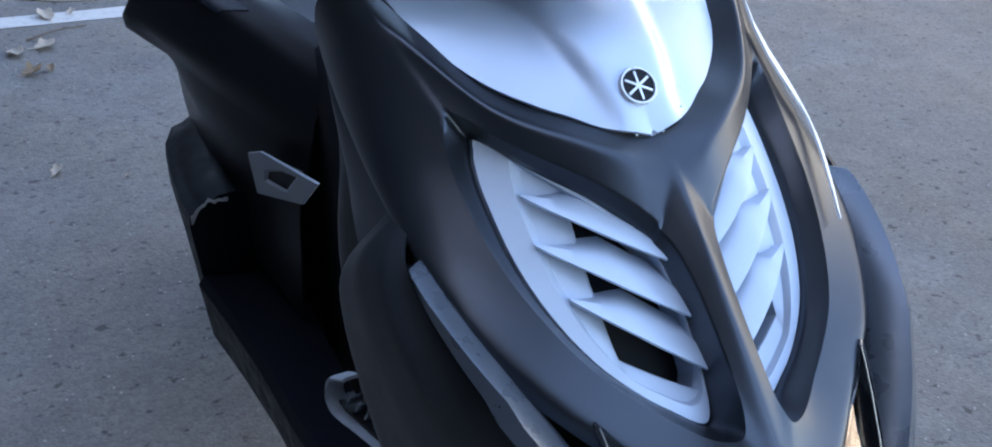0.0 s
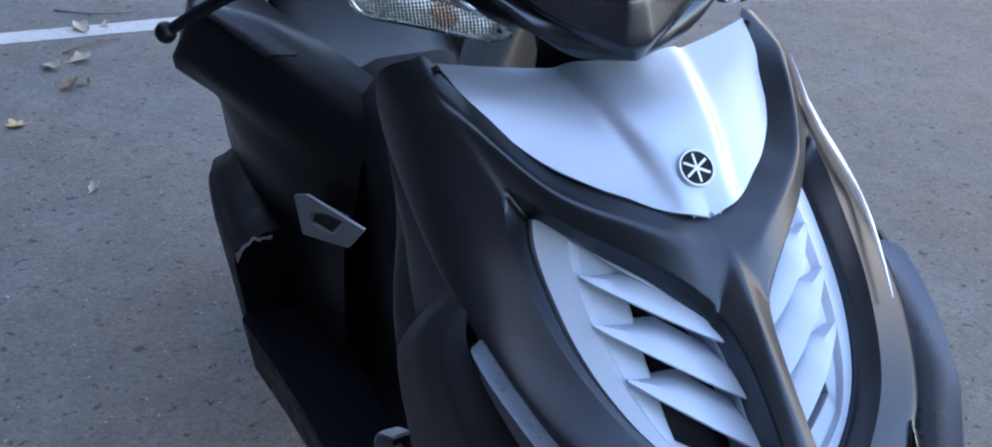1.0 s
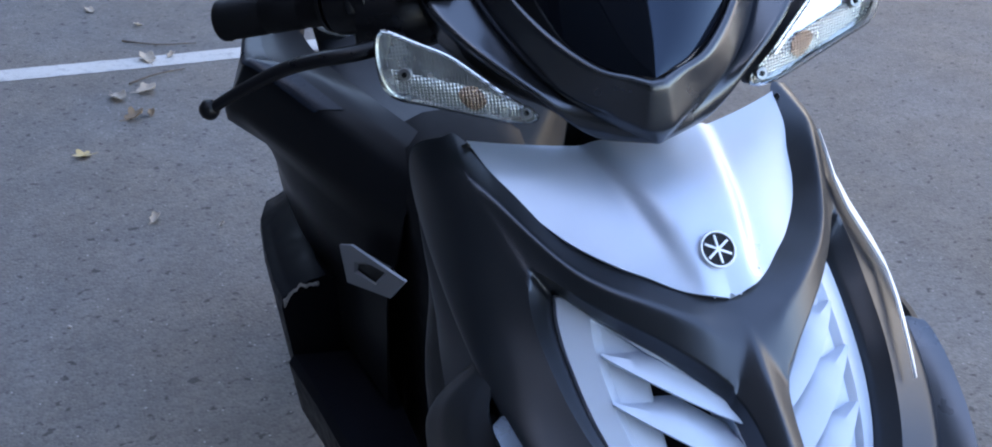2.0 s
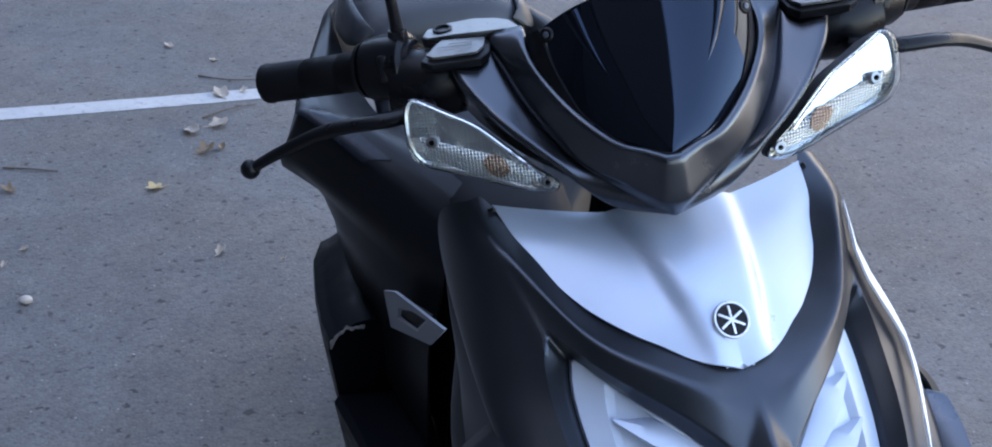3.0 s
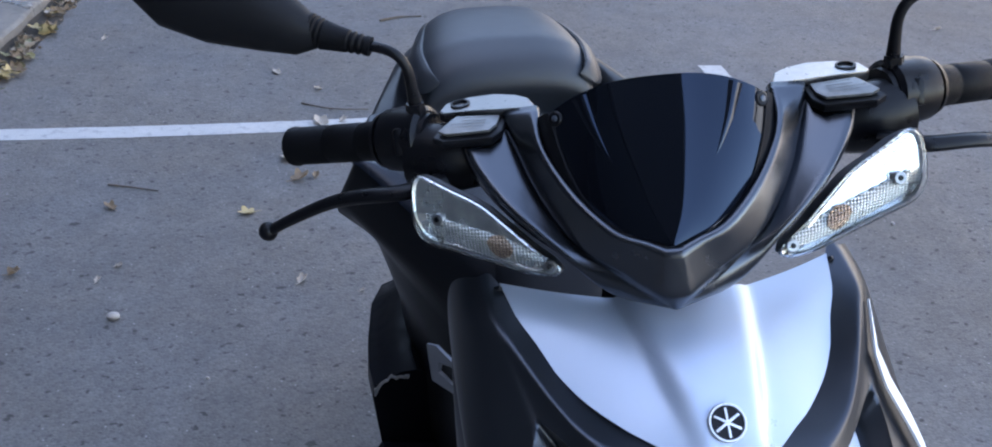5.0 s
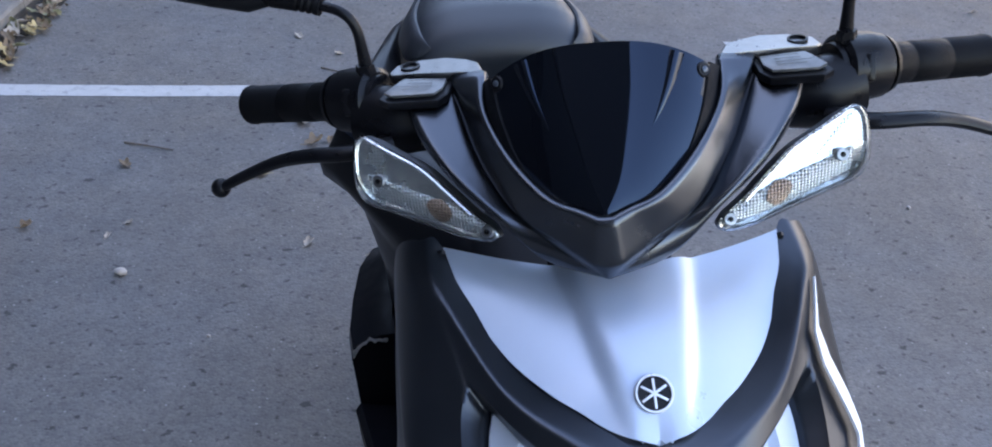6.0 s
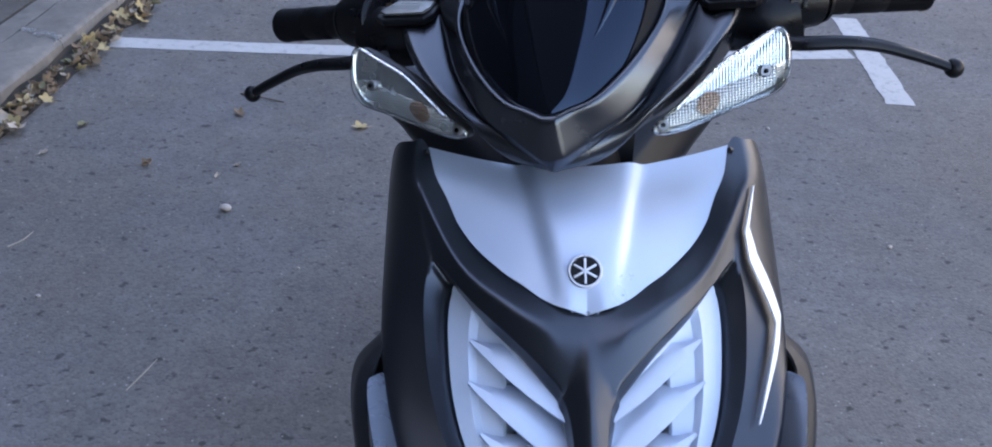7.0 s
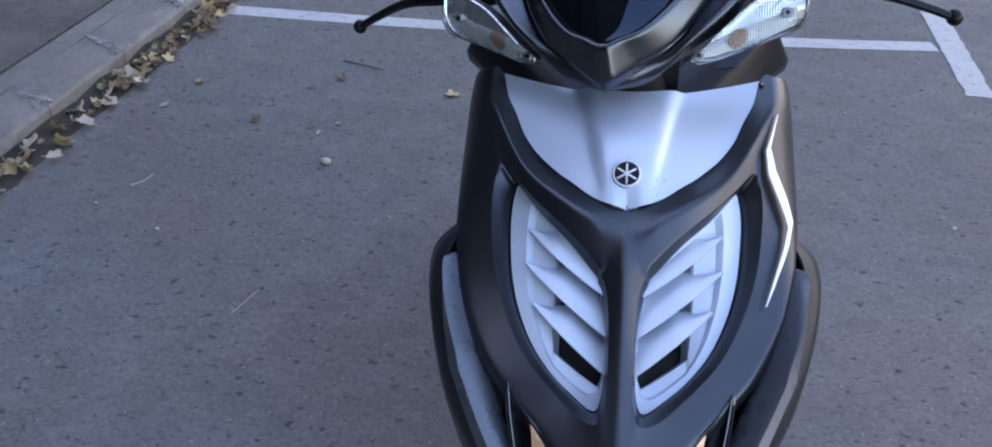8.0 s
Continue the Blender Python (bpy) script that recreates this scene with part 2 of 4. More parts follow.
def shell(bm, rows, thick, close_u=False):
    """A sheet of some thickness: the rows, a copy set back along the normals, and its rims."""
    a = np.array([[list(q) for q in r] for r in rows], float)
    du = np.roll(a, -1, 1) - np.roll(a, 1, 1) if close_u else np.gradient(a, axis=1)
    nrm = np.cross(du, np.gradient(a, axis=0))
    nrm /= np.maximum(np.linalg.norm(nrm, axis=2, keepdims=True), 1e-9)
    back = a - nrm * thick
    f, g = grid(bm, a, close_u), grid(bm, back, close_u, flip=True)
    nr, nc = len(f), len(f[0])
    for i in (0, nr - 1):
        for j in range(nc if close_u else nc - 1):
            k = (j + 1) % nc
            bm.faces.new([f[i][j], g[i][j], g[i][k], f[i][k]])
    if not close_u:
        for j in (0, nc - 1):
            for i in range(nr - 1):
                bm.faces.new([f[i][j], f[i + 1][j], g[i + 1][j], g[i][j]])


def loft(bm, rings, ends=True):
    """A closed skin over rings of points."""
    vs = grid(bm, rings, close_u=True)
    if ends:
        cap(bm, vs[0][::-1])
        cap(bm, vs[-1])
    return vs


def frames_along(path):
    """Points of a path with two cross directions each, turned as little as possible."""
    p = [Vector(tuple(float(c) for c in q)) for q in path]
    out, side = [], None
    for i, q in enumerate(p):
        t = (p[min(i + 1, len(p) - 1)] - p[max(i - 1, 0)]).normalized()
        if side is None:
            side = t.cross(Vector((0, 0, 1)))
            if side.length < 0.1:
                side = t.cross(Vector((0, 1, 0)))
        side = (side - t * side.dot(t)).normalized()
        out.append((q, side, t.cross(side).normalized()))
    return out


def tube(bm, path, radii, segs=12, flat=1.0, n=0):
    """A round or flattened bar along a path; radii: one, or one a point."""
    if n:
        r = list(radii) if hasattr(radii, "__len__") else [radii] * len(path)
        q = smooth_line([(*a, b) for a, b in zip(path, r)], n)
        path, radii = [c[:3] for c in q], [c[3] for c in q]
    rings = []
    for i, (q, s, u) in enumerate(frames_along(path)):
        r = radii[i] if hasattr(radii, "__len__") else radii
        rings.append([q + s * (math.cos(2 * math.pi * k / segs) * r) + u * (math.sin(2 * math.pi * k / segs) * r * flat) for k in range(segs)])
    loft(bm, rings)


def box(bm, centre, size, m=None, bevel=0.0):
    made = bmesh.ops.create_cube(bm, size=1.0)["verts"]
    for v in made:
        v.co = Vector((v.co.x * size[0], v.co.y * size[1], v.co.z * size[2]))
    if bevel:
        edges = list({e for v in made for e in v.link_edges})
        made = list({v for f in bmesh.ops.bevel(bm, geom=edges, offset=bevel, segments=2, affect="EDGES", profile=0.6)["faces"] for v in f.verts} | {v for v in made if v.is_valid})
    mat = Matrix.Translation(centre) @ (m if m else Matrix())
    for v in made:
        v.co = mat @ v.co


def slab(bm, outline, depth, rim=0.0):
    """A plate with a rounded rim: outline, a closed list of points; depth, the vector to its back."""
    o = np.array([list(q) for q in outline], float)
    d = np.array(list(depth), float)
    c = o.mean(axis=0)
    k = 1 - rim
    rings = [c + (o - c) * k, o + d * 0.12, o + d * 0.88, c + (o - c) * k + d]
    loft(bm, rings)


def ball(bm, centre, r, squash=(1, 1, 1), segs=12):
    made = bmesh.ops.create_uvsphere(bm, u_segments=segs, v_segments=max(6, segs // 2), radius=r)["verts"]
    for v in made:
        v.co = Vector((v.co.x * squash[0], v.co.y * squash[1], v.co.z * squash[2])) + Vector(centre)


def finish(bm, name, material, angle=35):
    bmesh.ops.remove_doubles(bm, verts=bm.verts, dist=1e-5)
    bmesh.ops.recalc_face_normals(bm, faces=bm.faces)
    me = bpy.data.meshes.new(name)
    bm.to_mesh(me)
    bm.free()
    me.materials.append(material)
    for p in me.polygons:
        p.use_smooth = True
    me.set_sharp_from_angle(angle=radians(angle))
    return me


def part(name, bm, material, parent, label="", m=None, angle=35):
    ob = new(name, finish(bm, name, material, angle))
    ob.parent = parent
    if m is not None:
        ob.matrix_local = m
    return tagged(ob, label)


def thing(name, bm, material, label, category, group="", kind="", m=None, angle=35):
    ob = new(name, finish(bm, name, material, angle))
    if m is not None:
        ob.matrix_world = m
    return tagged(ob, label, category, group, kind)


def mesh():
    return bmesh.new()


def both(make, name, material, parent, label="", m=None, angle=35):
    """The same part on either side of the scooter: make(bm, side), side -1 or 1."""
    made = []
    for side in (-1, 1):
        bm = mesh()
        make(bm, side)
        made.append(part(name, bm, material, parent, label, m, angle))
    return made


# ---- ground, markings, kerb ----
bm = mesh()
steps = [-1200, -300, -80, -20, -6, -2, 0, 2, 6, 20, 80, 300, 1200]
grid(bm, [[(x, y, 0) for x in steps] for y in steps])
tagged(new("ground", finish(bm, "ground", ASPHALT)), "dark grey coarse asphalt of a roadside parking bay", "asphalt", kind="structure")


def ragged_strip(at, width, n, rough):
    """A painted strip on the ground along at(f), f from 0 to 1, with uneven edges."""
    bm = mesh()
    rows = []
    for k in range(n + 1):
        p, q = at(k / n), at(k / n + 0.001)
        d = (q - p).normalized()
        s = Vector((-d.y, d.x, 0))
        e = [noise.noise(p * 23 + Vector((o, 0, 0))) * rough + noise.noise(p * 90 + Vector((o, 5, 0))) * rough * 0.5 for o in (0, 9)]
        rows.append([p + s * (-width / 2 + e[0]), p, p + s * (width / 2 + e[1])])
    grid(bm, rows)
    return bm


def line_y(x):
    return 2.698 + 0.083 * x + 0.03 * x * x


def line_at(f):
    x = -1.37 + 2.56 * f
    return Vector((x, line_y(x), 0.0018))


def edge_at(f):
    return Vector((1.236 + 0.034 * f, 2.421 + 0.78 * f, 0.0022))


tagged(new("painted_line", finish(ragged_strip(line_at, 0.085, 200, 0.003), "painted_line", PAINT)),
       "thin worn white parking bay line on asphalt", "road marking", kind="structure")
tagged(new("edge_line", finish(ragged_strip(edge_at, 0.095, 120, 0.005), "edge_line", PAINT)),
       "broad white bay end line with ragged edges", "road marking", kind="structure")


def kerb_x(y):
    return -1.795 + 0.128 * y


KERB_H = 0.066
kerb = tagged(new("kerb"), "grey concrete kerb of weathered stones", "kerb", kind="structure")
stone_len, skew = 0.408, 0.5
for i in range(-6, 16):
    y0, y1 = 1.668 + (i - 3) * stone_len + 0.0015, 1.668 + (i - 2) * stone_len - 0.0015
    bm = mesh()
    prof = [(0.004, -0.02), (0.002, KERB_H * 0.84), (-0.005, KERB_H * 0.96), (-0.016, KERB_H), (-0.09, KERB_H + 0.002), (-0.160, KERB_H + 0.002), (-0.163, -0.02)]
    rows = []
    for k in range(13):
        y = y0 + (y1 - y0) * k / 12
        rows.append([(kerb_x(y - px * skew) + px + noise.noise((px * 9, y * 6, pz * 9)) * 0.007, y - px * skew, pz + noise.noise((px * 20, y * 9, 3)) * 0.003) for px, pz in prof])
    loft(bm, rows)
    part("kerb_stone", bm, CONCRETE, kerb)
for i in range(-1, 8):
    y = 1.668 + (i - 2) * stone_len
    bm = mesh()
    rows = []
    for k in range(27):
        f = k / 26
        px = -0.158 + 0.152 * f
        pz = KERB_H + 0.0035 if px < -0.016 else KERB_H + 0.0035 - 0.003 * (px + 0.016) / 0.010
        w = (0.010 + 0.020 * f) * (1 + 0.9 * noise.noise((f * 5, i * 2.3, 0)) + 0.4 * noise.noise((f * 17, i * 3.1, 4)))
        cy = y - px * skew + 0.010 * noise.noise((f * 3.5, i * 1.7, 5))
        rows.append([(kerb_x(cy + o * w) + px, cy + o * w, pz - (0.003 if abs(o) == 1 else 0.0)) for o in (-1, -0.7, 0, 0.7, 1)])
    shell(bm, rows, 0.004)
    part("mortar_patch", bm, MORTAR, kerb, "pale mortar smear over a kerb joint")
bm = mesh()
rows = [[(kerb_x(y) - 0.167, y, KERB_H - 0.001), (kerb_x(y) - 0.20, y, KERB_H + 0.001), (kerb_x(y) - 0.248 + 0.006 * noise.noise((y * 5, 0, 0)), y, KERB_H - 0.003)] for y in [-30 + 0.25 * k for k in range(280)]]
shell(bm, rows[::-1], 0.1)
tagged(new("kerb_backing", finish(bm, "kerb_backing", CONCRETE)), "pale concrete backing strip behind the kerb", "kerb", kind="structure")
bm = mesh()
rows = [[(kerb_x(y) - 0.262, y, KERB_H - 0.004), (kerb_x(y) - 0.6, y, KERB_H), (kerb_x(y) - 3.2, y, KERB_H + 0.02)] for y in (-30, -3, 0, 1, 2, 3, 4, 6, 40)]
shell(bm, rows[::-1], 0.12)
tagged(new("pavement", finish(bm, "pavement", PAVING)), "dark asphalt pavement behind the kerb", "pavement", kind="structure")

# unseen blocks added round the bay to shade it and shape its reflections
for name, x, y, w, d, h, mt, lab in (("unseen_block_kerbside", -15.0, 19.5, 8, 45, 24.0, UNSEEN_WALL, "unseen dark block added to shade the kerb side"),
                                     ("unseen_block_corner", -60.6, -25, 120, 14, 75, UNSEEN_WALL, "unseen tall dark block added to hide bright sky"),
                                     ("unseen_block_low", -14, -10.5, 12, 15, 8.8, UNSEEN_WALL, "unseen dark block added to darken the windscreen's reflection"),
                                     ("unseen_block_behind", 5, 42, 70, 10, 13, UNSEEN_WALL, "unseen dark block added to close the street"),
                                     ("unseen_facade_opposite", 20, 20, 10, 50, 8.5, FACADE, "unseen pale facade added to bounce sunlight")):
    bm = mesh()
    box(bm, (x, y, h / 2), (w, d, h))
    box(bm, (x, y, h + 0.15), (w + 0.5, d + 0.5, 0.3))
    tagged(new(name, finish(bm, name, mt)), lab, "building", kind="structure")

# ---- scooter: its own frame (x across, -y ahead, z up), leaning on the cambered road ----
scooter = tagged(new("scooter"), "matt black and silver sport scooter parked in a bay", "scooter")
scooter.matrix_world = pose(0, 0, 0, 0, -3.72, -0.9)
RAKE, STEER, PIVOT = 31.32, -13.24, Vector((0, 0.2096, 1.06))
BAR = Matrix.Translation(PIVOT) @ Matrix.Rotation(radians(STEER), 4, Vector((0, math.sin(radians(RAKE)), math.cos(radians(RAKE))))) @ Matrix.Translation(-PIVOT)


def shield(u, z, off=0.0):
    """The front shield: u across its skin, z up, off in front of it."""
    def at(u, z):
        a, s = abs(u), (1 if u >= 0 else -1)
        k = max(1.6, 2.6 + (z - 0.845) * 23)
        y = -0.055 - (0.917 - z) * 0.95
        if a <= 0.15:
            return np.array((s * a, y + k * a * a, z))
        e = a - 0.15
        return np.array((s * (0.15 + 0.03 * (1 - math.exp(-e / 0.03))), y + k * 0.0225 + 0.3 * k * e, z))
    p = at(u, z)
    if not off:
        return p
    h = 0.002
    n = np.cross(at(u + h, z) - at(u - h, z), at(u, z + h) - at(u, z - h))
    return p + n / np.linalg.norm(n) * off


# silver centre panel, set back behind the V-shaped crest
SILVER_EDGE = [(0, -0.0265, 0.919), (0.020, -0.0225, 0.9235), (0.036, -0.0125, 0.9255), (0.052, 0.001, 0.930), (0.071, 0.018, 0.934), (0.0965, 0.050, 0.9415),
               (0.119, 0.0925, 0.9555), (0.1285, 0.116, 0.966), (0.1375, 0.152, 0.979)]


def silver_at(f, c, e):
    """A point of the dished panel: f from its lower point to the top edge, c across, e the edge there."""
    x = e[0] * c
    f *= 0.9
    ymid = -0.0265 + 0.1515 * f
    y = ymid + (e[1] - ymid) * abs(c) ** 1.6
    zmid = 0.919 + 0.1284 * f - 0.0734 * f * f
    z = zmid + (e[2] - zmid) * abs(c) ** 1.8
    half = 0.015 + 0.040 * f
    flute = 0.0085 * min(1.0, f * 2.6) / (1 + math.exp((abs(x) - half) / 0.0024))
    return np.array((x, y - flute * 0.5, z + flute * 0.85))


def silver_panel(bm):
    """Dished, with a raised centre flute; its top edge sweeps up to the shoulders."""
    n, w = 44, 26
    rows = []
    for i, e in enumerate(smooth_line(SILVER_EDGE, n)):
        rows.append([silver_at(i / (n - 1), j / w, e) for j in range(-w, w + 1)])
    shell(bm, rows, -0.003)


bm = mesh()
silver_panel(bm)
panel = part("centre_panel", bm, SILVER, scooter, "satin silver centre panel with a raised flute")
# pale tube added as the highlight along the panel's top edge
bm = mesh()
tube(bm, [silver_at(1.0, c / 30, SILVER_EDGE[-1]) for c in range(-30, 31)], 0.0011, 8)
part("rim", bm, GRILLE_SILVER, panel, "thin pale tube for the lit upper edge")

# dark fairing ring round each grille: outer edge, grille edge, lift at the outer edge and on the crest, the crest's place between them
RING = [(0, 0.932, 0.031, 0.884, -0.0187, -0.002, 0.40), (0.0597, 0.9437, 0.060, 0.902, -0.0206, 0.000, 0.46), (0.1079, 0.9541, 0.095, 0.915, -0.0199, 0.001, 0.48),
        (0.149, 0.989, 0.122, 0.925, -0.0170, 0.004, 0.42), (0.163, 0.984, 0.127, 0.919, -0.006, 0.005, 0.30), (0.200, 0.960, 0.129, 0.908, 0.000, 0.004, 0.2), (0.228, 0.922, 0.128, 0.893, 0.000, 0.003, 0.2),
        (0.225, 0.885, 0.122, 0.868, 0.000, 0.003, 0.2), (0.182, 0.850, 0.109, 0.845, 0.000, 0.003, 0.2), (0.138, 0.808, 0.086, 0.822, -0.004, 0.004, 0.2),
        (0.085, 0.772, 0.048, 0.799, -0.002, 0.006, 0.2), (0, 0.728, 0.022, 0.789, 0.018, 0.018, 0.02), (0, 0.80, 0.0155, 0.812, 0.0155, 0.0155, 0.02),
        (0, 0.862, 0.0165, 0.846, 0.0078, 0.0078, 0.02), (0, 0.898, 0.022, 0.868, 0.0008, 0.0008, 0.02), (0, 0.9145, 0.0265, 0.876, -0.003, -0.0025, 0.02)]
GRILLE = [(r[2], r[3]) for r in RING]


def fairing(bm, side):
    """A crowned ring round the grille with a narrow wall that drops to the insert."""
    n, w = 128, 24
    keys = smooth_line(RING, n, closed=True)
    rows = []
    for g in [k / w for k in range(w + 1)] + [1.12, 1.4, 1.75, 2.0]:
        row = []
        for i, (ou, oz, iu, iz, oo, om, gc) in enumerate(keys):
            ou = 0.0 if i / n * len(RING) >= 11 else max(ou, 0.0)
            gc = max(gc, 0.02)
            edge = 1 - min(0.25, 0.0085 / max(0.01, math.hypot(iu - ou, iz - oz)))
            f = edge * g if g <= 1 else edge + (1 - edge) * (g - 1)
            if g <= 1 and gc < 0.06:
                lift = om - 0.006 * (math.sqrt(g * g + 0.09) - 0.3)
            elif g <= 1:
                up, down = oo + max(0.0, om - oo) * g / gc, om - 0.0045 * (g - gc) / (1 - gc)
                lift = 0.0006 - 0.002 * math.log(math.exp(-up / 0.002) + math.exp(-down / 0.002))
            else:
                lift = (om - 0.0045) * (2 - g) - 0.017 * (g - 1)
            row.append(shield(side * (ou + (iu - ou) * f), oz + (iz - oz) * f, lift))
        rows.append(row)
    rows.append([shield(side * k[2], k[3], -0.036) for k in keys])
    grid(bm, rows, close_u=True)


bm = mesh()
for side in (-1, 1):
    fairing(bm, side)
bmesh.ops.remove_doubles(bm, verts=bm.verts, dist=0.00005)
for turn in range(45):
    bmesh.ops.smooth_vert(bm, verts=[v for v in bm.verts if abs(v.co.x) < 0.028 and 0.886 < v.co.z < 0.932 and not v.is_boundary], factor=0.5, use_axis_x=True, use_axis_y=True, use_axis_z=True)
part("front_fairing", bm, GRAPHITE, scooter, "matt graphite fairing with a V-shaped ridge", angle=60)


def straight_line(pts, n):
    """n points round a closed polygon, evenly spread over its sides."""
    p = [np.array(q, float) for q in pts]
    out = []
    for i in range(n):
        f = i / n * len(p)
        j = int(f)
        out.append(p[j] + (p[(j + 1) % len(p)] - p[j]) * (f - j))
    return out


# grilles: a pale insert with an opening, three blades each, a near-black sheet as shade behind
def grille_insert(bm, side):
    n = 120
    o = smooth_line(GRILLE, n, closed=True)
    hole = straight_line([(0.029, 0.878), (0.050, 0.892), (0.068, 0.902), (0.077, 0.907), (0.077, 0.903), (0.0768, 0.893), (0.0765, 0.880), (0.0755, 0.862),
                          (0.073, 0.843), (0.0705, 0.8265), (0.045, 0.8165), (0.0225, 0.8075), (0.0175, 0.816), (0.0175, 0.846), (0.022, 0.866)], n)
    rows = []
    for f, off in ((-0.06, -0.032), (0.0, -0.025), (0.06, -0.0195), (0.42, -0.0195), (0.52, -0.025), (0.96, -0.028), (1.0, -0.030), (1.0, -0.052)):
        rows.append([shield(side * (a[0] + (b[0] - a[0]) * f), a[1] + (b[1] - a[1]) * f, off) for a, b in zip(o, hole)])
    grid(bm, rows, close_u=True)


BLADES = [((0.104, 0.900), (0.068, 0.8875), (0.010, 0.866)), ((0.1045, 0.8773), (0.064, 0.862), (0.008, 0.838)), ((0.0925, 0.853), (0.057, 0.836), (0.007, 0.811))]
for side in (-1, 1):
    bm = mesh()
    grille_insert(bm, side)
    insert = part("grille", bm, GRILLE_SILVER, scooter, "pale silver louvred grille insert", angle=30)
    for lip_line in BLADES:
        bm = mesh()
        rows = []
        for k, (u, z) in enumerate(smooth_line(lip_line, 15)):
            g = min(1.0, 0.10 + k / 14 * 1.8)
            rows.append([shield(side * u, z, -0.0125 - 0.004 * (1 - g)), shield(side * (u - 0.002 * g), z + 0.012 * g, -0.0175), shield(side * (u - 0.003 * g), z + 0.024 * g, -0.033)])
        shell(bm, rows if side > 0 else [r[::-1] for r in rows], 0.0022)
        part("blade", bm, GRILLE_SILVER, insert)
    # black sheet gives the unlit depth behind the blades
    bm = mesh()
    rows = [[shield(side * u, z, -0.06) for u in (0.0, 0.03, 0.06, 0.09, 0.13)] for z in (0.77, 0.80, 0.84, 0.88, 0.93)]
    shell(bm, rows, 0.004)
    part("backing", bm, DARK, insert, "black sheet standing in for shade behind the louvres")

# emblem: a plain disc with a pale ring and crossed bars
disc_m = Matrix.Translation((-0.001, -0.0028, 0.9466)) @ Matrix.Rotation(radians(41), 4, "X")
bm = mesh()
loft(bm, [[(r * math.cos(a), r * math.sin(a), h) for a in [k * math.pi / 20 for k in range(40)]] for r, h in ((0.0128, -0.003), (0.0128, 0.0012), (0.012, 0.0018))])
emblem = part("emblem", bm, BLACK_SATIN, scooter, "round black badge with a pale ring and bars", m=disc_m)
bm = mesh()
grid(bm, [[(r * math.cos(a), r * math.sin(a), h) for a in [k * math.pi / 24 for k in range(48)]] for r, h in ((0.0142, -0.003), (0.0142, 0.0022), (0.0136, 0.003), (0.0124, 0.003), (0.0120, 0.0012))], close_u=True)
part("ring", bm, PALE_METAL, emblem, "pale metal ring")
for k in range(3):
    bm = mesh()
    box(bm, (0, 0, 0.0022), (0.0019, 0.0215, 0.0012), Matrix.Rotation(radians(60 * k), 4, "Z"), 0.0004)
    part("bar", bm, PALE_METAL, emblem)

for x, y, z in ((-0.012, -0.0215, 0.9235), (0.009, -0.0225, 0.9230), (0.030, -0.0125, 0.9270)):
    bm = mesh()
    box(bm, (x, y, z), (0.0014, 0.006, 0.008), Matrix.Rotation(radians(-20), 4, "X"), 0.0004)
    part("rib", bm, SILVER, panel)
bm = mesh()
box(bm, tuple(silver_at(0.50, 0.11, (0.09, 0.042, 0.939)) + np.array((0, 0, 0.0002))), (0.0009, 0.010, 0.001), Matrix.Rotation(radians(22), 4, "X") @ Matrix.Rotation(radians(-12), 4, "Z"))
part("scratch", bm, PALE_GREY, panel, "short grey scratch")

# white pinstripe on one flank
STRIPE = [(0.148, 0.962), (0.137, 0.943), (0.141, 0.926), (0.154, 0.902), (0.162, 0.886), (0.1555, 0.874), (0.145, 0.860), (0.134, 0.845)]
bm = mesh()
mids = []
for k, (a, b) in enumerate(zip(STRIPE[:-1], STRIPE[1:])):
    mids += [(a[0] + (b[0] - a[0]) * j / 7, a[1] + (b[1] - a[1]) * j / 7) for j in range(8 if k == len(STRIPE) - 2 else 7)]
rows = []
for i, (u, z) in enumerate(mids):
    f = i / (len(mids) - 1)
    w = 0.0006 + 0.0030 * min(1, f * 4) * min(1, (1 - f) * 3.5)
    rows.append([shield(u - w, z, 0.0065), shield(u + w, z + w * 0.3, 0.0065)])
shell(bm, rows, 0.002)
part("pinstripe", bm, WHITE, scooter, "thin angular white decal stripe")


# flank fins and lower cheeks
def fin(bm, side):
    keys = [(0.185, 0.853, 0.008), (0.182, 0.849, 0.016), (0.164, 0.825, 0.019), (0.142, 0.794, 0.020), (0.122, 0.764, 0.018), (0.100, 0.735, 0.012), (0.080, 0.71, 0.004)]
    rings = []
    for i, (u, z, o) in enumerate(smooth_line(keys, 26)):
        f = i / 25
        w = 0.0035 + 0.0062 * math.sin(min(1, f * 2.6) * math.pi / 2)
        rings.append([shield(side * (u + w), z - w * 0.8, -0.012), shield(side * (u + w), z - w * 0.8, o * 0.75), shield(side * (u + w * 0.2), z - w * 0.1, o), shield(side * (u - w * 0.7), z + w * 0.7, o * 0.35), shield(side * (u - w), z + w, -0.012)])
    loft(bm, rings)


both(fin, "flank_fin", FIN, scooter, "grey satin raised blade along the flank", angle=50)


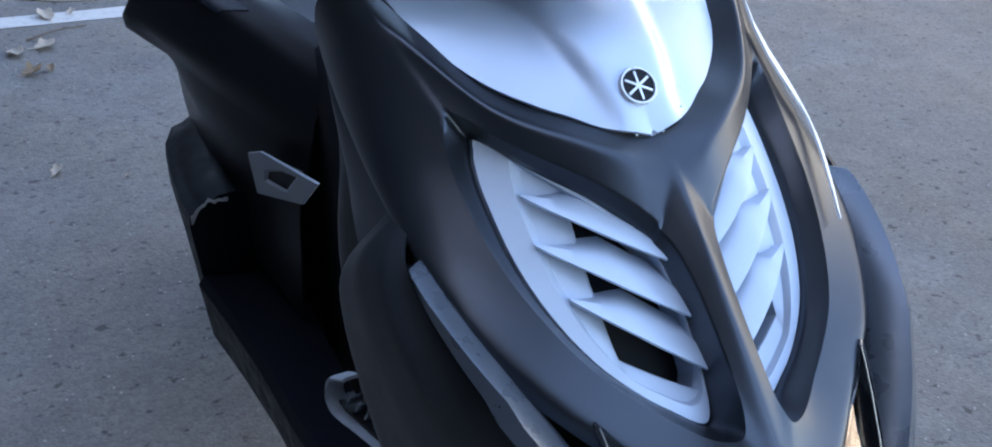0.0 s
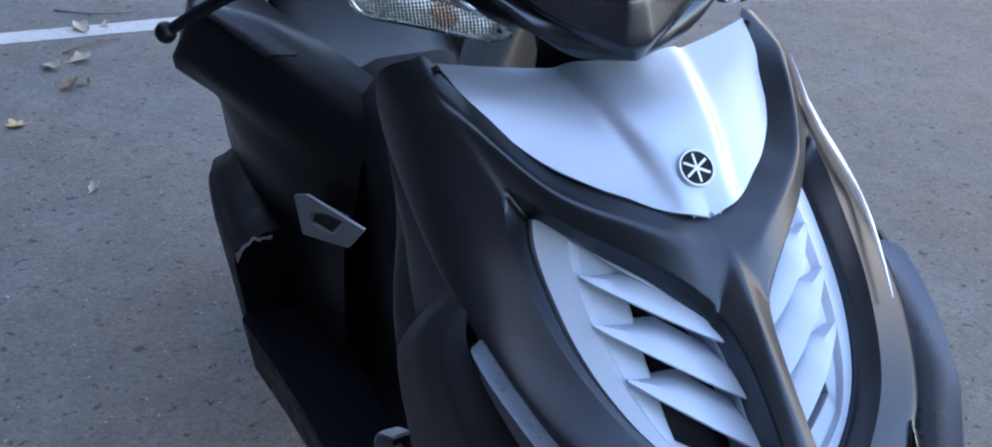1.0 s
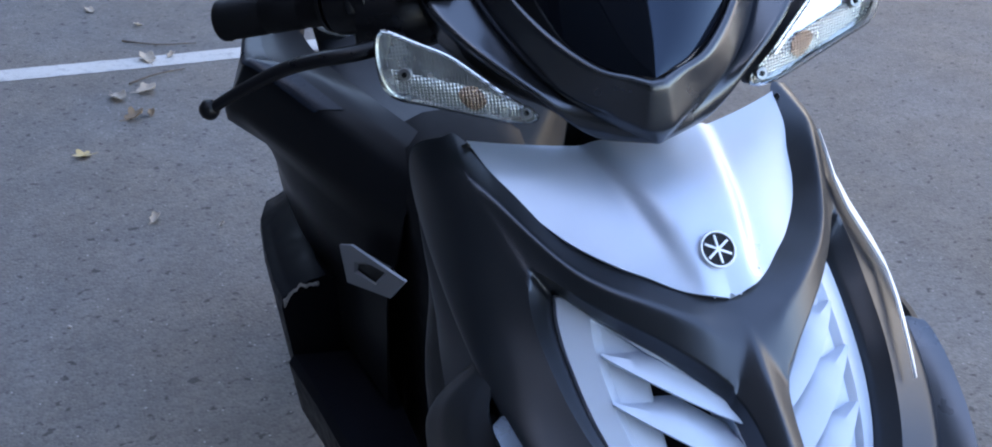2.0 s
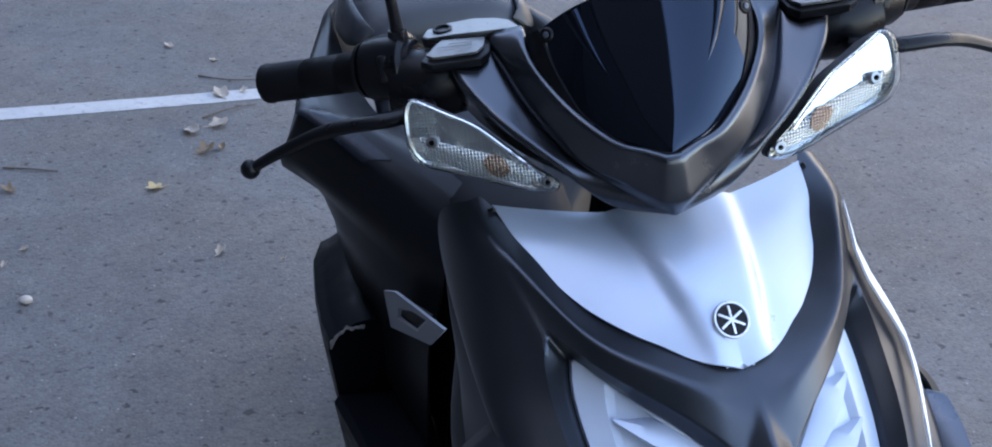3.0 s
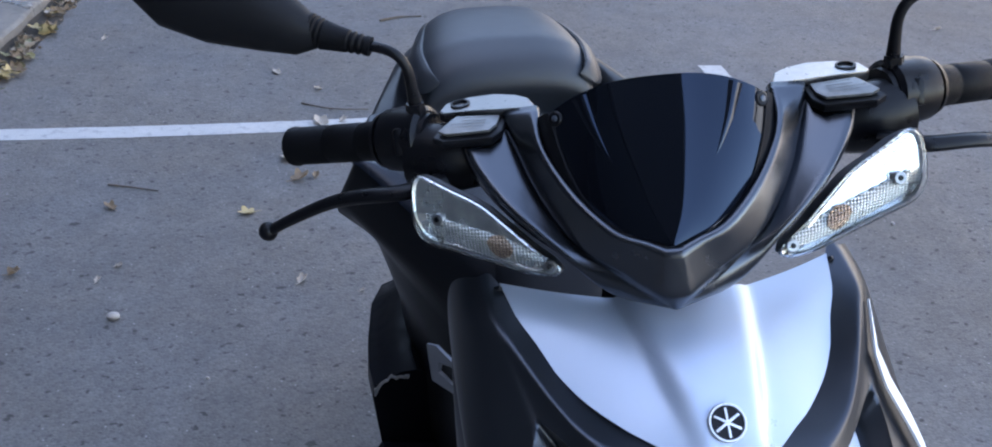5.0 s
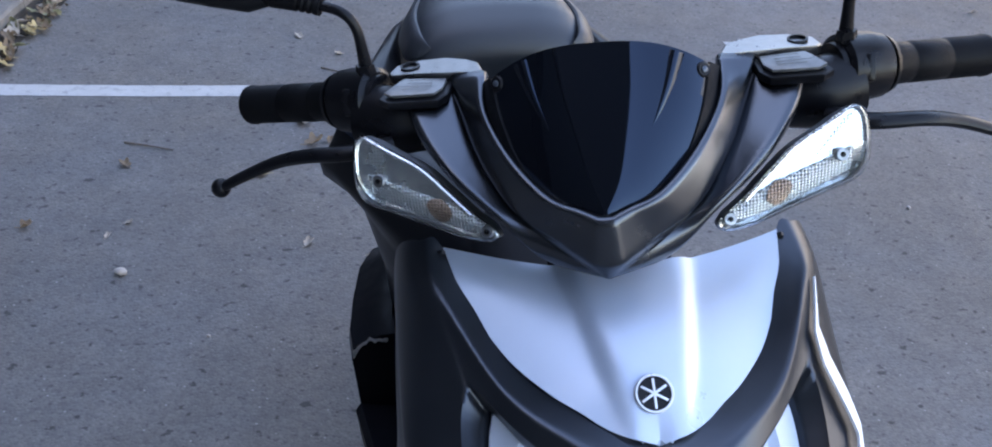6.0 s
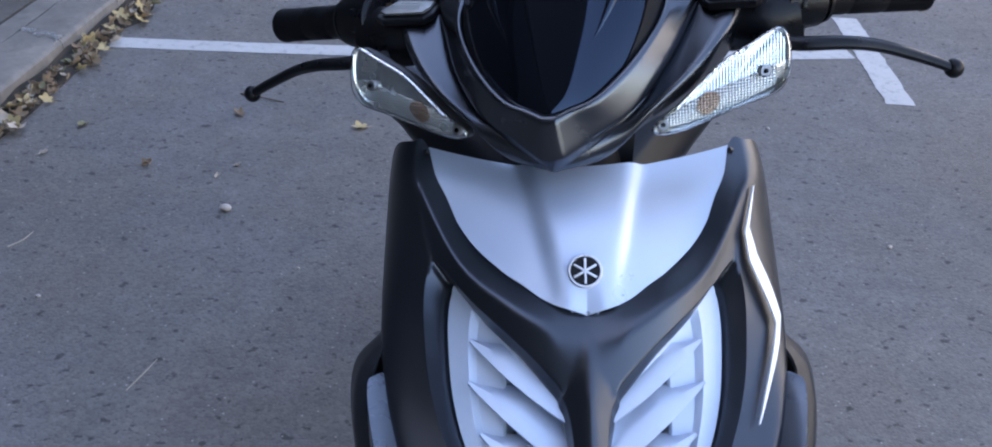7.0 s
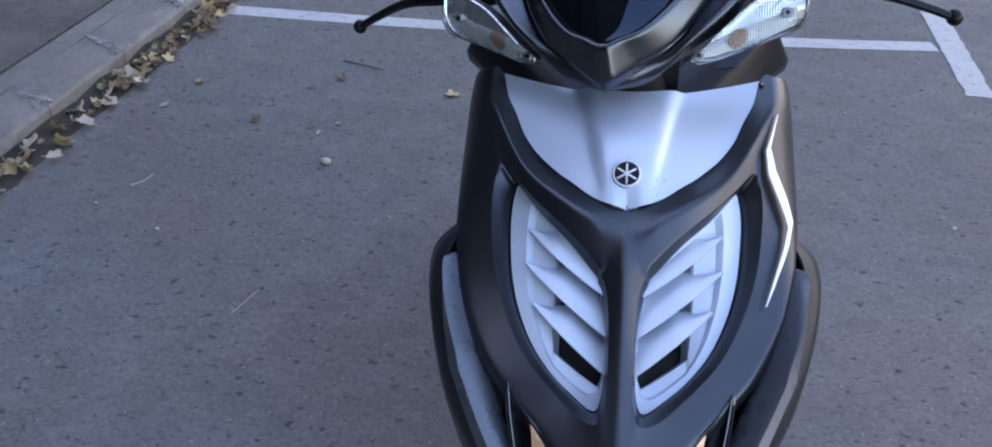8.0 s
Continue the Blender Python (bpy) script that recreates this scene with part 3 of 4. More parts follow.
def cheek(bm, side):
    """The lower side fairing, outside and behind the fin, down to the wheel."""
    rails = [smooth_line(r, 24) for r in (
        [(0.168, 0.004, 0.872), (0.180, -0.022, 0.853), (0.168, -0.075, 0.815), (0.140, -0.135, 0.77), (0.10, -0.18, 0.715), (0.07, -0.20, 0.66)],
        [(0.169, 0.010, 0.873), (0.195, -0.012, 0.846), (0.194, -0.060, 0.805), (0.172, -0.115, 0.745), (0.14, -0.15, 0.69), (0.11, -0.16, 0.62)],
        [(0.170, 0.018, 0.873), (0.202, 0.018, 0.837), (0.204, -0.015, 0.790), (0.186, -0.065, 0.715), (0.16, -0.09, 0.64), (0.14, -0.09, 0.56)],
        [(0.170, 0.026, 0.872), (0.204, 0.046, 0.818), (0.208, 0.045, 0.770), (0.198, 0.020, 0.690), (0.18, -0.01, 0.60), (0.16, -0.02, 0.50)],
        [(0.168, 0.034, 0.868), (0.182, 0.068, 0.815), (0.184, 0.095, 0.760), (0.178, 0.090, 0.680), (0.165, 0.06, 0.58), (0.15, 0.05, 0.48)])]
    cols = []
    for i in range(24):
        q, c = [r[i] for r in rails], []
        for a, b in zip(q[:-1], q[1:]):
            c += [a + (b - a) * f for f in (0.05, 0.15, 0.3, 0.5, 0.7, 0.85, 0.95)]
        for turn in range(3):
            c = [c[0]] + [0.25 * a + 0.5 * b + 0.25 * d for a, b, d in zip(c[:-2], c[1:-1], c[2:])] + [c[-1]]
        cols.append(c)
    shell(bm, [[(side * q[0], q[1], q[2]) for q in c] for c in (cols if side < 0 else [c[::-1] for c in cols])], 0.003)


both(cheek, "lower_cheek", BODY, scooter, "black satin lower side fairing", angle=80)


def flank(bm, side):
    """Rounded side of the fairing, from the edge of its ring back to the legshield."""
    front = smooth_line([shield(u, z, -0.003) for u, z in ((0.150, 0.984), (0.160, 0.979), (0.197, 0.955), (0.226, 0.922), (0.223, 0.886), (0.186, 0.853))], 24)
    back = smooth_line([(0.137, 0.150, 0.978), (0.152, 0.163, 0.957), (0.165, 0.155, 0.922), (0.174, 0.125, 0.880), (0.181, 0.095, 0.840), (0.186, 0.060, 0.812)], 24)
    rows = []
    for k, (a, b) in list(enumerate(zip(front, back)))[5:]:
        out = np.array((0.005, 0, 0)) * math.sin(math.pi * k / 23)
        rows.append([(side * q[0], q[1], q[2]) for q in (a + (b - a) * f + out * math.sin(math.pi * f) for f in [j / 10 for j in range(11)])])
    shell(bm, rows if side < 0 else [r[::-1] for r in rows], 0.003)


both(flank, "flank_panel", GRAPHITE, scooter, "matt graphite side of the fairing", angle=80)


# headlamp pockets under the ridge
def lamp_bowl(bm, side):
    o = smooth_line([(0.104, 0.795), (0.085, 0.780), (0.050, 0.757), (0.022, 0.735), (0.030, 0.700), (0.062, 0.700), (0.092, 0.745)], 36, closed=True)
    c = (0.062, 0.745)
    grid(bm, [[shield(side * (c[0] + (u - c[0]) * f), c[1] + (z - c[1]) * f, off) for u, z in o] for f, off in ((1.05, -0.01), (1.05, 0.006), (1.0, 0.007), (0.96, 0.0), (0.85, -0.03), (0.3, -0.045))], close_u=True)


def lamp_lens(bm, side):
    o = smooth_line([(0.100, 0.790), (0.085, 0.778), (0.050, 0.754), (0.024, 0.733), (0.031, 0.702), (0.062, 0.702), (0.090, 0.745)], 36, closed=True)
    c = (0.062, 0.745)
    grid(bm, [[shield(side * (c[0] + (u - c[0]) * f), c[1] + (z - c[1]) * f, off) for u, z in o] for f, off in ((1.0, -0.006), (0.97, 0.0), (0.7, 0.004), (0.35, 0.006), (0.02, 0.007))], close_u=True)


for side in (-1, 1):
    bm = mesh()
    lamp_bowl(bm, side)
    lamp = part("headlamp", bm, GLOSS, scooter, "slanted headlamp pocket with amber reflector")
    bm = mesh()
    lamp_lens(bm, side)
    lens = part("lens", bm, CLEAR, lamp, "clear lamp lens")
    lens.visible_shadow = False
    bm = mesh()
    rows = [[shield(side * (0.056 + 0.024 * c - 0.010 * f), 0.770 - 0.055 * f + 0.010 * c - 0.006 * c * c, 0.0005 - 0.006 * f + 0.002 * (1 - c * c)) for c in (-1, -0.6, 0, 0.6, 1)] for f in (0.0, 0.3, 0.7, 1.0)]
    shell(bm, rows if side > 0 else [r[::-1] for r in rows], 0.003)
    part("reflector", bm, AMBER_BRIGHT, lamp, "bright amber reflector")
    bm = mesh()
    tube(bm, [tuple(shield(side * u, z, 0.006)) for u, z in smooth_line([(0.103, 0.797), (0.101, 0.785), (0.097, 0.768), (0.090, 0.745)], 12)], 0.0006, 8)
    part("trim", bm, CHROME, lamp, "thin bright lamp trim")


# legshield back, inner panel and steering column
def legshield(bm, side):
    rails = [smooth_line(r, 22) for r in (
        [(0.139, 0.145, 0.983), (0.168, 0.165, 0.956), (0.168, 0.14, 0.91), (0.168, 0.11, 0.86), (0.168, 0.10, 0.79), (0.17, 0.06, 0.64), (0.15, 0.04, 0.45)],
        [(0.10, 0.163, 0.950), (0.150, 0.187, 0.928), (0.155, 0.185, 0.90), (0.158, 0.17, 0.84), (0.17, 0.15, 0.76), (0.16, 0.14, 0.62), (0.14, 0.14, 0.42)],
        [(0.0, 0.16, 0.945), (0.0, 0.24, 0.895), (0.0, 0.27, 0.85), (0.0, 0.28, 0.80), (0.0, 0.27, 0.72), (0.0, 0.26, 0.60), (0.0, 0.26, 0.40)])]
    cols = [smooth_line([r[i] for r in rails], 14) for i in range(22)]
    shell(bm, [[(side * q[0], q[1], q[2]) for q in c] for c in (cols if side < 0 else [c[::-1] for c in cols])], 0.003)


both(legshield, "legshield", INNER, scooter, "dark grey inner legshield panel", angle=40)
bm = mesh()
tube(bm, [(0, 0.10, 0.86), (0, 0.155, 0.95), (0, 0.195, 1.035)], [0.05, 0.042, 0.045], 20, n=10)
part("steering_column", bm, BLACK, scooter, "black steering column cover")
bm = mesh()
rows = [[(x, 0.146 + 0.6 * abs(x) ** 1.3 - f * 0.012, 0.935 + 0.085 * f) for x in [-0.052 + 0.104 * k / 12 for k in range(13)]] for f in (0.0, 0.3, 0.6, 1.0)]
shell(bm, rows, 0.003)
part("column_shroud", bm, BLACK, scooter, "black shroud under the handlebar cowl")

# handlebar cowl: rails from the screen's edge outwards, each from the bar end to the nose
COWL = [[(0.078, 0.138, 1.135), (0.07, 0.112, 1.108), (0.055, 0.088, 1.082), (0.03, 0.0665, 1.0665), (0.0, 0.054, 1.06)],
        [(0.087, 0.164, 1.12), (0.08, 0.124, 1.099), (0.062, 0.092, 1.078), (0.034, 0.0675, 1.063), (0.0, 0.0525, 1.056)],
        [(0.09, 0.176, 1.123), (0.0875, 0.134, 1.11), (0.068, 0.093, 1.09), (0.04, 0.063, 1.0715), (0.0, 0.047, 1.0595)],
        [(0.1145, 0.178, 1.121), (0.103, 0.148, 1.099), (0.087, 0.1086, 1.0768), (0.06, 0.0757, 1.0496), (0.0, 0.04, 1.024)],
        [(0.117, 0.182, 1.112), (0.1066, 0.1575, 1.0925), (0.0918, 0.1181, 1.0718), (0.0637, 0.0842, 1.0456), (0.008, 0.053, 1.017)],
        [(0.119, 0.18, 1.112), (0.112, 0.153, 1.095), (0.098, 0.1156, 1.0748), (0.069, 0.0827, 1.0466), (0.02, 0.059, 1.015)],
        [(0.152, 0.176, 1.112), (0.141, 0.14, 1.096), (0.116, 0.1048, 1.0765), (0.082, 0.0806, 1.0517), (0.035, 0.07, 1.012)],
        [(0.155, 0.196, 1.094), (0.141, 0.168, 1.068), (0.112, 0.128, 1.051), (0.076, 0.102, 1.033), (0.028, 0.09, 1.005)],
        [(0.145, 0.225, 1.07), (0.13, 0.195, 1.042), (0.1, 0.155, 1.026), (0.065, 0.13, 1.015), (0.018, 0.12, 1.0)]]


def across(rail, n):
    """A rail and its mirror image as one line, rounded where they meet ahead."""
    left = [np.array(p) * (-1, 1, 1) for p in rail]
    if rail[-1][0] == 0:
        a, b = np.array(rail[-2], float), np.array(rail[-1], float)
        side = [b + (a - b) * f for f in (0.12, 0.20, 0.45)]
        mid = [p * (-1, 1, 1) for p in side[::-1]] + side
    else:
        mid = [left[-1], np.array(rail[-1], float)]
    return smooth_line(left[:-1] + mid + [np.array(p, float) for p in rail[:-1]][::-1], n)


bm = mesh()
rails = [across(r, 73) for r in COWL[2:]]
rails.insert(0, rails[0] + np.array((0, 0.010, -0.007)))
cols = []
for i in range(73):
    q, c = [r[i] for r in rails], []
    for k, (a, b) in enumerate(zip(q[:-1], q[1:])):
        if k == 5:
            c += [a + (b - a) * f + np.array((0, -0.0035, 0.0035)) * math.sin(f * math.pi) for f in (0.03, 0.2, 0.4, 0.6, 0.8, 0.95)]
        else:
            c += [a + (b - a) * f for f in (0.06, 0.13, 0.3, 0.5, 0.7, 0.87, 0.94)]
    for turn in range(2):
        c = [c[0]] + [0.25 * a + 0.5 * b + 0.25 * d for a, b, d in zip(c[:-2], c[1:-1], c[2:])] + [c[-1]]
    cols.append(c)
shell(bm, [c[::-1] for c in cols], 0.0025)
part("handlebar_cowl", bm, COWL_PAINT, scooter, "matt graphite handlebar cowl with swept ridges", BAR, angle=170)

for name, i, j, mt, lab in (("screen_wing", 0, 1, BLACK, "matt black strip beside the windscreen"), ("screen_seal", 1, 2, BLACK, "black recess beside the windscreen")):
    bm = mesh()
    ra, rb = across(COWL[i], 61), across(COWL[j], 61)
    shell(bm, [[b + (a - b) * f + (np.array((0, 0.009, -0.006)) * (1 - f) if j == 2 else 0) for f in (0.0, 0.25, 0.5, 0.75, 1.0)] for a, b in zip(ra, rb)], 0.002)
    part(name, bm, mt, scooter, lab, BAR, angle=60)

# smoked screen, bent back towards its sides
def bend(c):
    return abs(c) ** 2.6


def fold(c):
    return abs(c) ** 2.3


SCREEN_EDGE = smooth_line([(0.0, 0.0535, 1.0615), (0.030, 0.0660, 1.0680), (0.055, 0.0870, 1.0825), (0.070, 0.1110, 1.1085), (0.0775, 0.136, 1.1355)], 61)


def screen_at(f, c):
    """A point of the screen: f from its lower tip to the top edge, c across."""
    k = min(int(f * 60), 59)
    e = SCREEN_EDGE[k] + (SCREEN_EDGE[k + 1] - SCREEN_EDGE[k]) * (f * 60 - k)
    mid = np.array((0, 0.0535 + 0.061 * f + 0.010 * f * f, 1.0615 + 0.100 * f))
    return np.array((e[0] * c, mid[1] + (e[1] - mid[1]) * fold(c), mid[2] + (e[2] - mid[2]) * bend(c)))


bm = mesh()
shell(bm, [[screen_at(i / 29, j / 28) for j in range(-28, 29)] for i in range(30)], 0.003)
screen = part("windscreen", bm, SCREEN, scooter, "short smoked black windscreen", BAR, angle=60)
for side in (-1, 1):
    bm = mesh()
    crease = []
    for k in range(21):
        f = k / 20
        top, w = 0.985 - 0.42 * f, 0.13 * (1 - f) ** 0.8 + 0.004
        crease.append([screen_at(top, side * (0.66 - 0.06 * f + w * g)) + np.array((0, -0.0026, 0.0013)) * math.sin(math.pi * g) * (1 - f) for g in (0.0, 0.2, 0.4, 0.6, 0.8, 1.0)])
    shell(bm, crease if side < 0 else [r[::-1] for r in crease], 0.0008)
    part("crease", bm, SCREEN, screen, "raised crease of the smoked screen")
for side in (-1, 1):
    p, d = Vector((side * 0.0745, 0.1305, 1.1325)), Vector((side * 0.45, -0.72, 0.42)).normalized()
    bm = mesh()
    tube(bm, [p - d * 0.006, p + d * 0.0005, p + d * 0.0015, p + d * 0.0012], [0.0058, 0.0058, 0.0046, 0.003], 16)
    part("screw", bm, BLACK_SATIN, screen, "dark screw head")
    bm = mesh()
    tube(bm, [p, p + d * 0.0022, p + d * 0.0026], [0.0024, 0.0024, 0.0016], 10)
    part("screw_centre", bm, GREY, screen, "grey screw socket")


# indicators
IND = [(0.081, 0.081, 1.033), (0.0975, 0.0885, 1.0455), (0.118, 0.100, 1.0625), (0.137, 0.110, 1.0775), (0.1595, 0.1185, 1.0885), (0.179, 0.1265, 1.0978), (0.1865, 0.1268, 1.0965),
       (0.190, 0.1235, 1.087), (0.1905, 0.1175, 1.0733), (0.1885, 0.111, 1.061), (0.180, 0.1057, 1.0515), (0.158, 0.099, 1.0452), (0.132, 0.0913, 1.0378), (0.104, 0.083, 1.0298), (0.0865, 0.079, 1.0285)]


def lamp_face(x, z):
    """A point of the plane in which the indicator's lens lies."""
    return np.array((x, 0.1115 + 0.172 * (x - 0.171) + 0.45 * (z - 1.0675), z))


def indicator(side):
    o = [np.array(q) * (side, 1, 1) for q in smooth_line(IND, 75, closed=True)]
    c = np.mean(o, axis=0)
    out = np.array((side * 0.155, -0.90, 0.405))

    def axis(x):
        return 1.034 + (x - 0.083) * 0.37

    def seat_of(p, deep):
        """A point of the reflector: flat above its axis, falling back below it."""
        v = p[2] - axis(abs(p[0]))
        return p - out * (deep + (0.55 * -v if v < 0 else 0.0))

    bm = mesh()
    grid(bm, [[c + (p - c) * f - out * d for p in o] for f, d in ((1.0, 0.006), (0.99, 0.018), (0.9, 0.030), (0.5, 0.036), (0.02, 0.038))], close_u=True)
    lamp = part("indicator", bm, PLATE, scooter, "clear-lensed front indicator with bright reflector", BAR)
    rows = [[seat_of(c + (p - c) * f, d) for p in o] for f, d in ((0.985, 0.003), (0.94, 0.0055), (0.8, 0.006), (0.6, 0.006), (0.4, 0.006), (0.2, 0.006), (0.02, 0.006))]
    bm = mesh()
    shell(bm, rows, -0.001, close_u=True)
    part("reflector", bm, REFLECTOR, lamp, "frosted metallised reflector with fine ribs")
    bm = mesh()
    rows = []
    for f in [k / 14 for k in range(15)]:
        x = 0.090 + 0.090 * f
        wide = 0.0135 * (0.30 + 0.70 * math.sin(min(1.0, f * 1.5) * math.pi / 2))
        rows.append([seat_of(lamp_face(x, axis(x) + wide * g) * (side, 1, 1), 0.0045) for g in (-0.95, -0.6, -0.25, 0.0, 0.15 + 0.75 * (1 - f) ** 1.5)])
    shell(bm, rows if side > 0 else [r[::-1] for r in rows], 0.001)
    part("prism", bm, PRISM, lamp, "clear prism grid behind the lens")
    bm = mesh()
    rows = []
    for f in [k / 8 for k in range(9)]:
        x = 0.116 + 0.019 * f
        tall = 0.001 + 0.007 * math.sin(math.pi * f) ** 0.6
        rows.append([seat_of(lamp_face(x - 0.25 * g * tall, axis(x) - 0.001 + tall * g) * (side, 1, 1), 0.0036) for g in (-1.0, -0.5, 0.0, 0.5, 0.9)])
    shell(bm, rows if side > 0 else [r[::-1] for r in rows], 0.001)
    part("amber_prism", bm, PRISM_AMBER, lamp, "amber prism patch behind the lens")
    bm = mesh()
    tube(bm, [c + (np.array(q) * (side, 1, 1) - c) * 0.95 + out * 0.001 for q in smooth_line(IND[1:6], 30)], 0.0016, 8)
    part("rim", bm, MIRROR_CHROME, lamp, "thin bright upper rim")
    bm = mesh()
    rows = [[c + (p - c) * f + out * h for p in o] for f, h in ((1.0, -0.007), (1.0, -0.001), (0.975, 0.0025), (0.93, 0.004), (0.7, 0.0055), (0.4, 0.0065), (0.02, 0.007))]
    shell(bm, rows, 0.0009, close_u=True)
    lens = part("lens", bm, CLEAR, lamp, "clear indicator lens")
    lens.visible_shadow = False
    for p in ((0.171, 0.1115, 1.0675), (0.0888, 0.083, 1.0352)):
        bm = mesh()
        q = np.array(p) * (side, 1, 1) - out * 0.001
        tube(bm, [q - out * 0.006, q + out * 0.0005, q + out * 0.0015], [0.0050, 0.0050, 0.0042], 14)
        part("screw_boss", bm, CHROME, lamp, "bright screw boss")
        bm = mesh()
        tube(bm, [q - out * 0.003, q + out * 0.0018, q + out * 0.0026], [0.0022, 0.0022, 0.0018], 10)
        part("screw", bm, BLACK_SATIN, lamp, "dark screw")


for side in (-1, 1):
    indicator(side)


# bars: grips, switch housings, levers, reservoirs, caps, mirrors
for side in (-1, 1):
    s = lambda *p: (p[0] * side, p[1], p[2])
    a, b = Vector(s(0.205, 0.205, 1.094)), Vector(s(0.309, 0.251, 1.076))
    d = (b - a).normalized()
    bm = mesh()
    prof = [(0.0, 0.0185), (0.06, 0.0185), (0.07, 0.0168), (0.30, 0.0166), (0.31, 0.0160), (0.33, 0.0160), (0.34, 0.0166), (0.60, 0.0166), (0.61, 0.0160), (0.63, 0.0160), (0.64, 0.0166), (0.93, 0.0166)]
    prof += [(0.95, 0.0175), (0.985, 0.0170), (1.0, 0.0135)]
    prof = [p for i, p in enumerate(prof) if i == 0 or p[0] > prof[i - 1][0]]
    tube(bm, [a + (b - a) * p[0] for p in prof], [p[1] for p in prof], 20)
    part("grip", bm, RUBBER, scooter, "black ribbed rubber grip", BAR)
    bm = mesh()
    tube(bm, [a - d * 0.030, a - d * 0.027, a - d * 0.004, a + d * 0.008, a + d * 0.012], [0.022, 0.026, 0.027, 0.0255, 0.021], 22)
    hs = part("switch_housing", bm, BLACK_SATIN, scooter, "black switch housing", BAR)
    bm = mesh()
    tube(bm, [a + d * 0.0125, a + d * 0.016], [0.0235, 0.0225], 22)
    part("collar", bm, BLACK_SATIN, hs)
    bm = mesh()
    tube(bm, [a - d * 0.034, a - d * 0.030], [0.0195, 0.0205], 20)
    part("clamp_ring", bm, BLACK_SATIN, hs)
    bm = mesh()
    box(bm, a - d * 0.014 + Vector((0, -0.020, 0.012)), (0.011, 0.008, 0.007), Matrix.Rotation(radians(-35), 4, "X"), 0.002)
    part("button", bm, BLACK_SATIN, hs, "black push button")
    bm = mesh()
    box(bm, a - d * 0.004 + Vector((0, -0.0225, 0.0085)), (0.009, 0.010, 0.022), Matrix.Rotation(radians(-20), 4, "X"), 0.003)
    part("rocker", bm, BLACK_SATIN, hs, "black rocker switch")
    bm = mesh()
    box(bm, a - d * 0.014 + Vector((0, -0.006, -0.026)), (0.022, 0.020, 0.018), None, 0.004)
    part("perch", bm, BLACK_SATIN, hs, "lever perch")
    bm = mesh()
    tube(bm, [a - d * 0.02 + Vector((0, 0, 0.022)), a - d * 0.02 + Vector((0, 0, 0.031))], [0.0085, 0.0075], 6)
    part("nut", bm, BLACK_SATIN, hs, "mirror lock nut")
    bm = mesh()
    tube(bm, [Vector(s(0.0, 0.215, 1.06)), Vector(s(0.10, 0.205, 1.085)), a - d * 0.02], [0.016, 0.014, 0.012], 14, n=10)
    part("handlebar", bm, BLACK_SATIN, scooter, "black handlebar tube", BAR)
    bm = mesh()
    tube(bm, [s(0.168, 0.160, 1.076), s(0.198, 0.144, 1.0765), s(0.234, 0.150, 1.073), s(0.264, 0.163, 1.063), s(0.300, 0.174, 1.046), s(0.322, 0.178, 1.035)],
         [0.0090, 0.0080, 0.0074, 0.0070, 0.0064, 0.0058], 12, 0.75, n=26)
    lever = part("brake_lever", bm, BLACK_SATIN, scooter, "black brake lever with ball end", BAR)
    bm = mesh()
    ball(bm, s(0.325, 0.179, 1.0335), 0.0085)
    part("ball_end", bm, BLACK_SATIN, lever)
    # master cylinder and reservoir
    bm = mesh()
    slab(bm, [s(0.114, 0.178, 1.1175), s(0.117, 0.160, 1.1145), s(0.125, 0.152, 1.1125), s(0.163, 0.150, 1.1135), s(0.171, 0.156, 1.1150), s(0.158, 0.181, 1.1185), s(0.135, 0.183, 1.1190)][::side], (0, 0.002, -0.007), 0.03)
    res = part("reservoir", bm, BLACK_SATIN, scooter, "black brake fluid reservoir", BAR)
    bm = mesh()
    slab(bm, [s(0.119, 0.176, 1.1205), s(0.153, 0.177, 1.1220), s(0.166, 0.158, 1.1195), s(0.160, 0.1545, 1.1180), s(0.127, 0.156, 1.1175), s(0.121, 0.164, 1.1185)][::side], (0, 0.001, -0.003), 0.05)
    lid = part("reservoir_lid", bm, LABEL, res, "worn metal lid with small print")
    for k in range(4):
        bm = mesh()
        x0, x1, y = 0.131 - 0.001 * k, (0.152, 0.157, 0.148, 0.147)[k], 0.1595 + 0.0038 * k
        slab(bm, [s(x, yy, 1.1192 + 0.0008 * k + (x - 0.127) * 0.045) for x, yy in ((x0, y), (x0, y + 0.0007), (x1, y + 0.0007), (x1, y))][::side], (0, 0, 0.0004))
        part("print_bar", bm, PRINT, lid)
    bm = mesh()
    tube(bm, [s(0.140, 0.186, 1.084), s(0.168, 0.184, 1.084), s(0.192, 0.192, 1.086)], [0.024, 0.025, 0.024], 16, 1.15, n=8)
    part("master_cylinder", bm, BLACK_SATIN, scooter, "black master cylinder", BAR)
    # bright cap above the reservoir, meeting the crest of the cowl
    bm = mesh()
    outline = [s(0.0895, 0.1745, 1.1245), s(0.1145, 0.1765, 1.1245), s(0.142, 0.1815, 1.1235), s(0.164, 0.186, 1.1215), s(0.168, 0.193, 1.1205), s(0.164, 0.207, 1.1205), s(0.146, 0.2145, 1.121), s(0.124, 0.2155, 1.1215), s(0.106, 0.209, 1.1215), s(0.0965, 0.200, 1.122)]
    slab(bm, outline[::side], (0, 0.003, -0.010), 0.035)
    cp = part("bar_cap", bm, CHROME, scooter, "satin aluminium handlebar cap", BAR)
    bm = mesh()
    loft(bm, [[(side * 0.151 + r * math.cos(t), 0.199 + r * math.sin(t), 1.1228 + h) for t in [k * math.pi / 8 for k in range(16)]] for r, h in ((0.0080, -0.006), (0.0080, 0.0006), (0.0062, 0.0008), (0.0055, -0.003))])
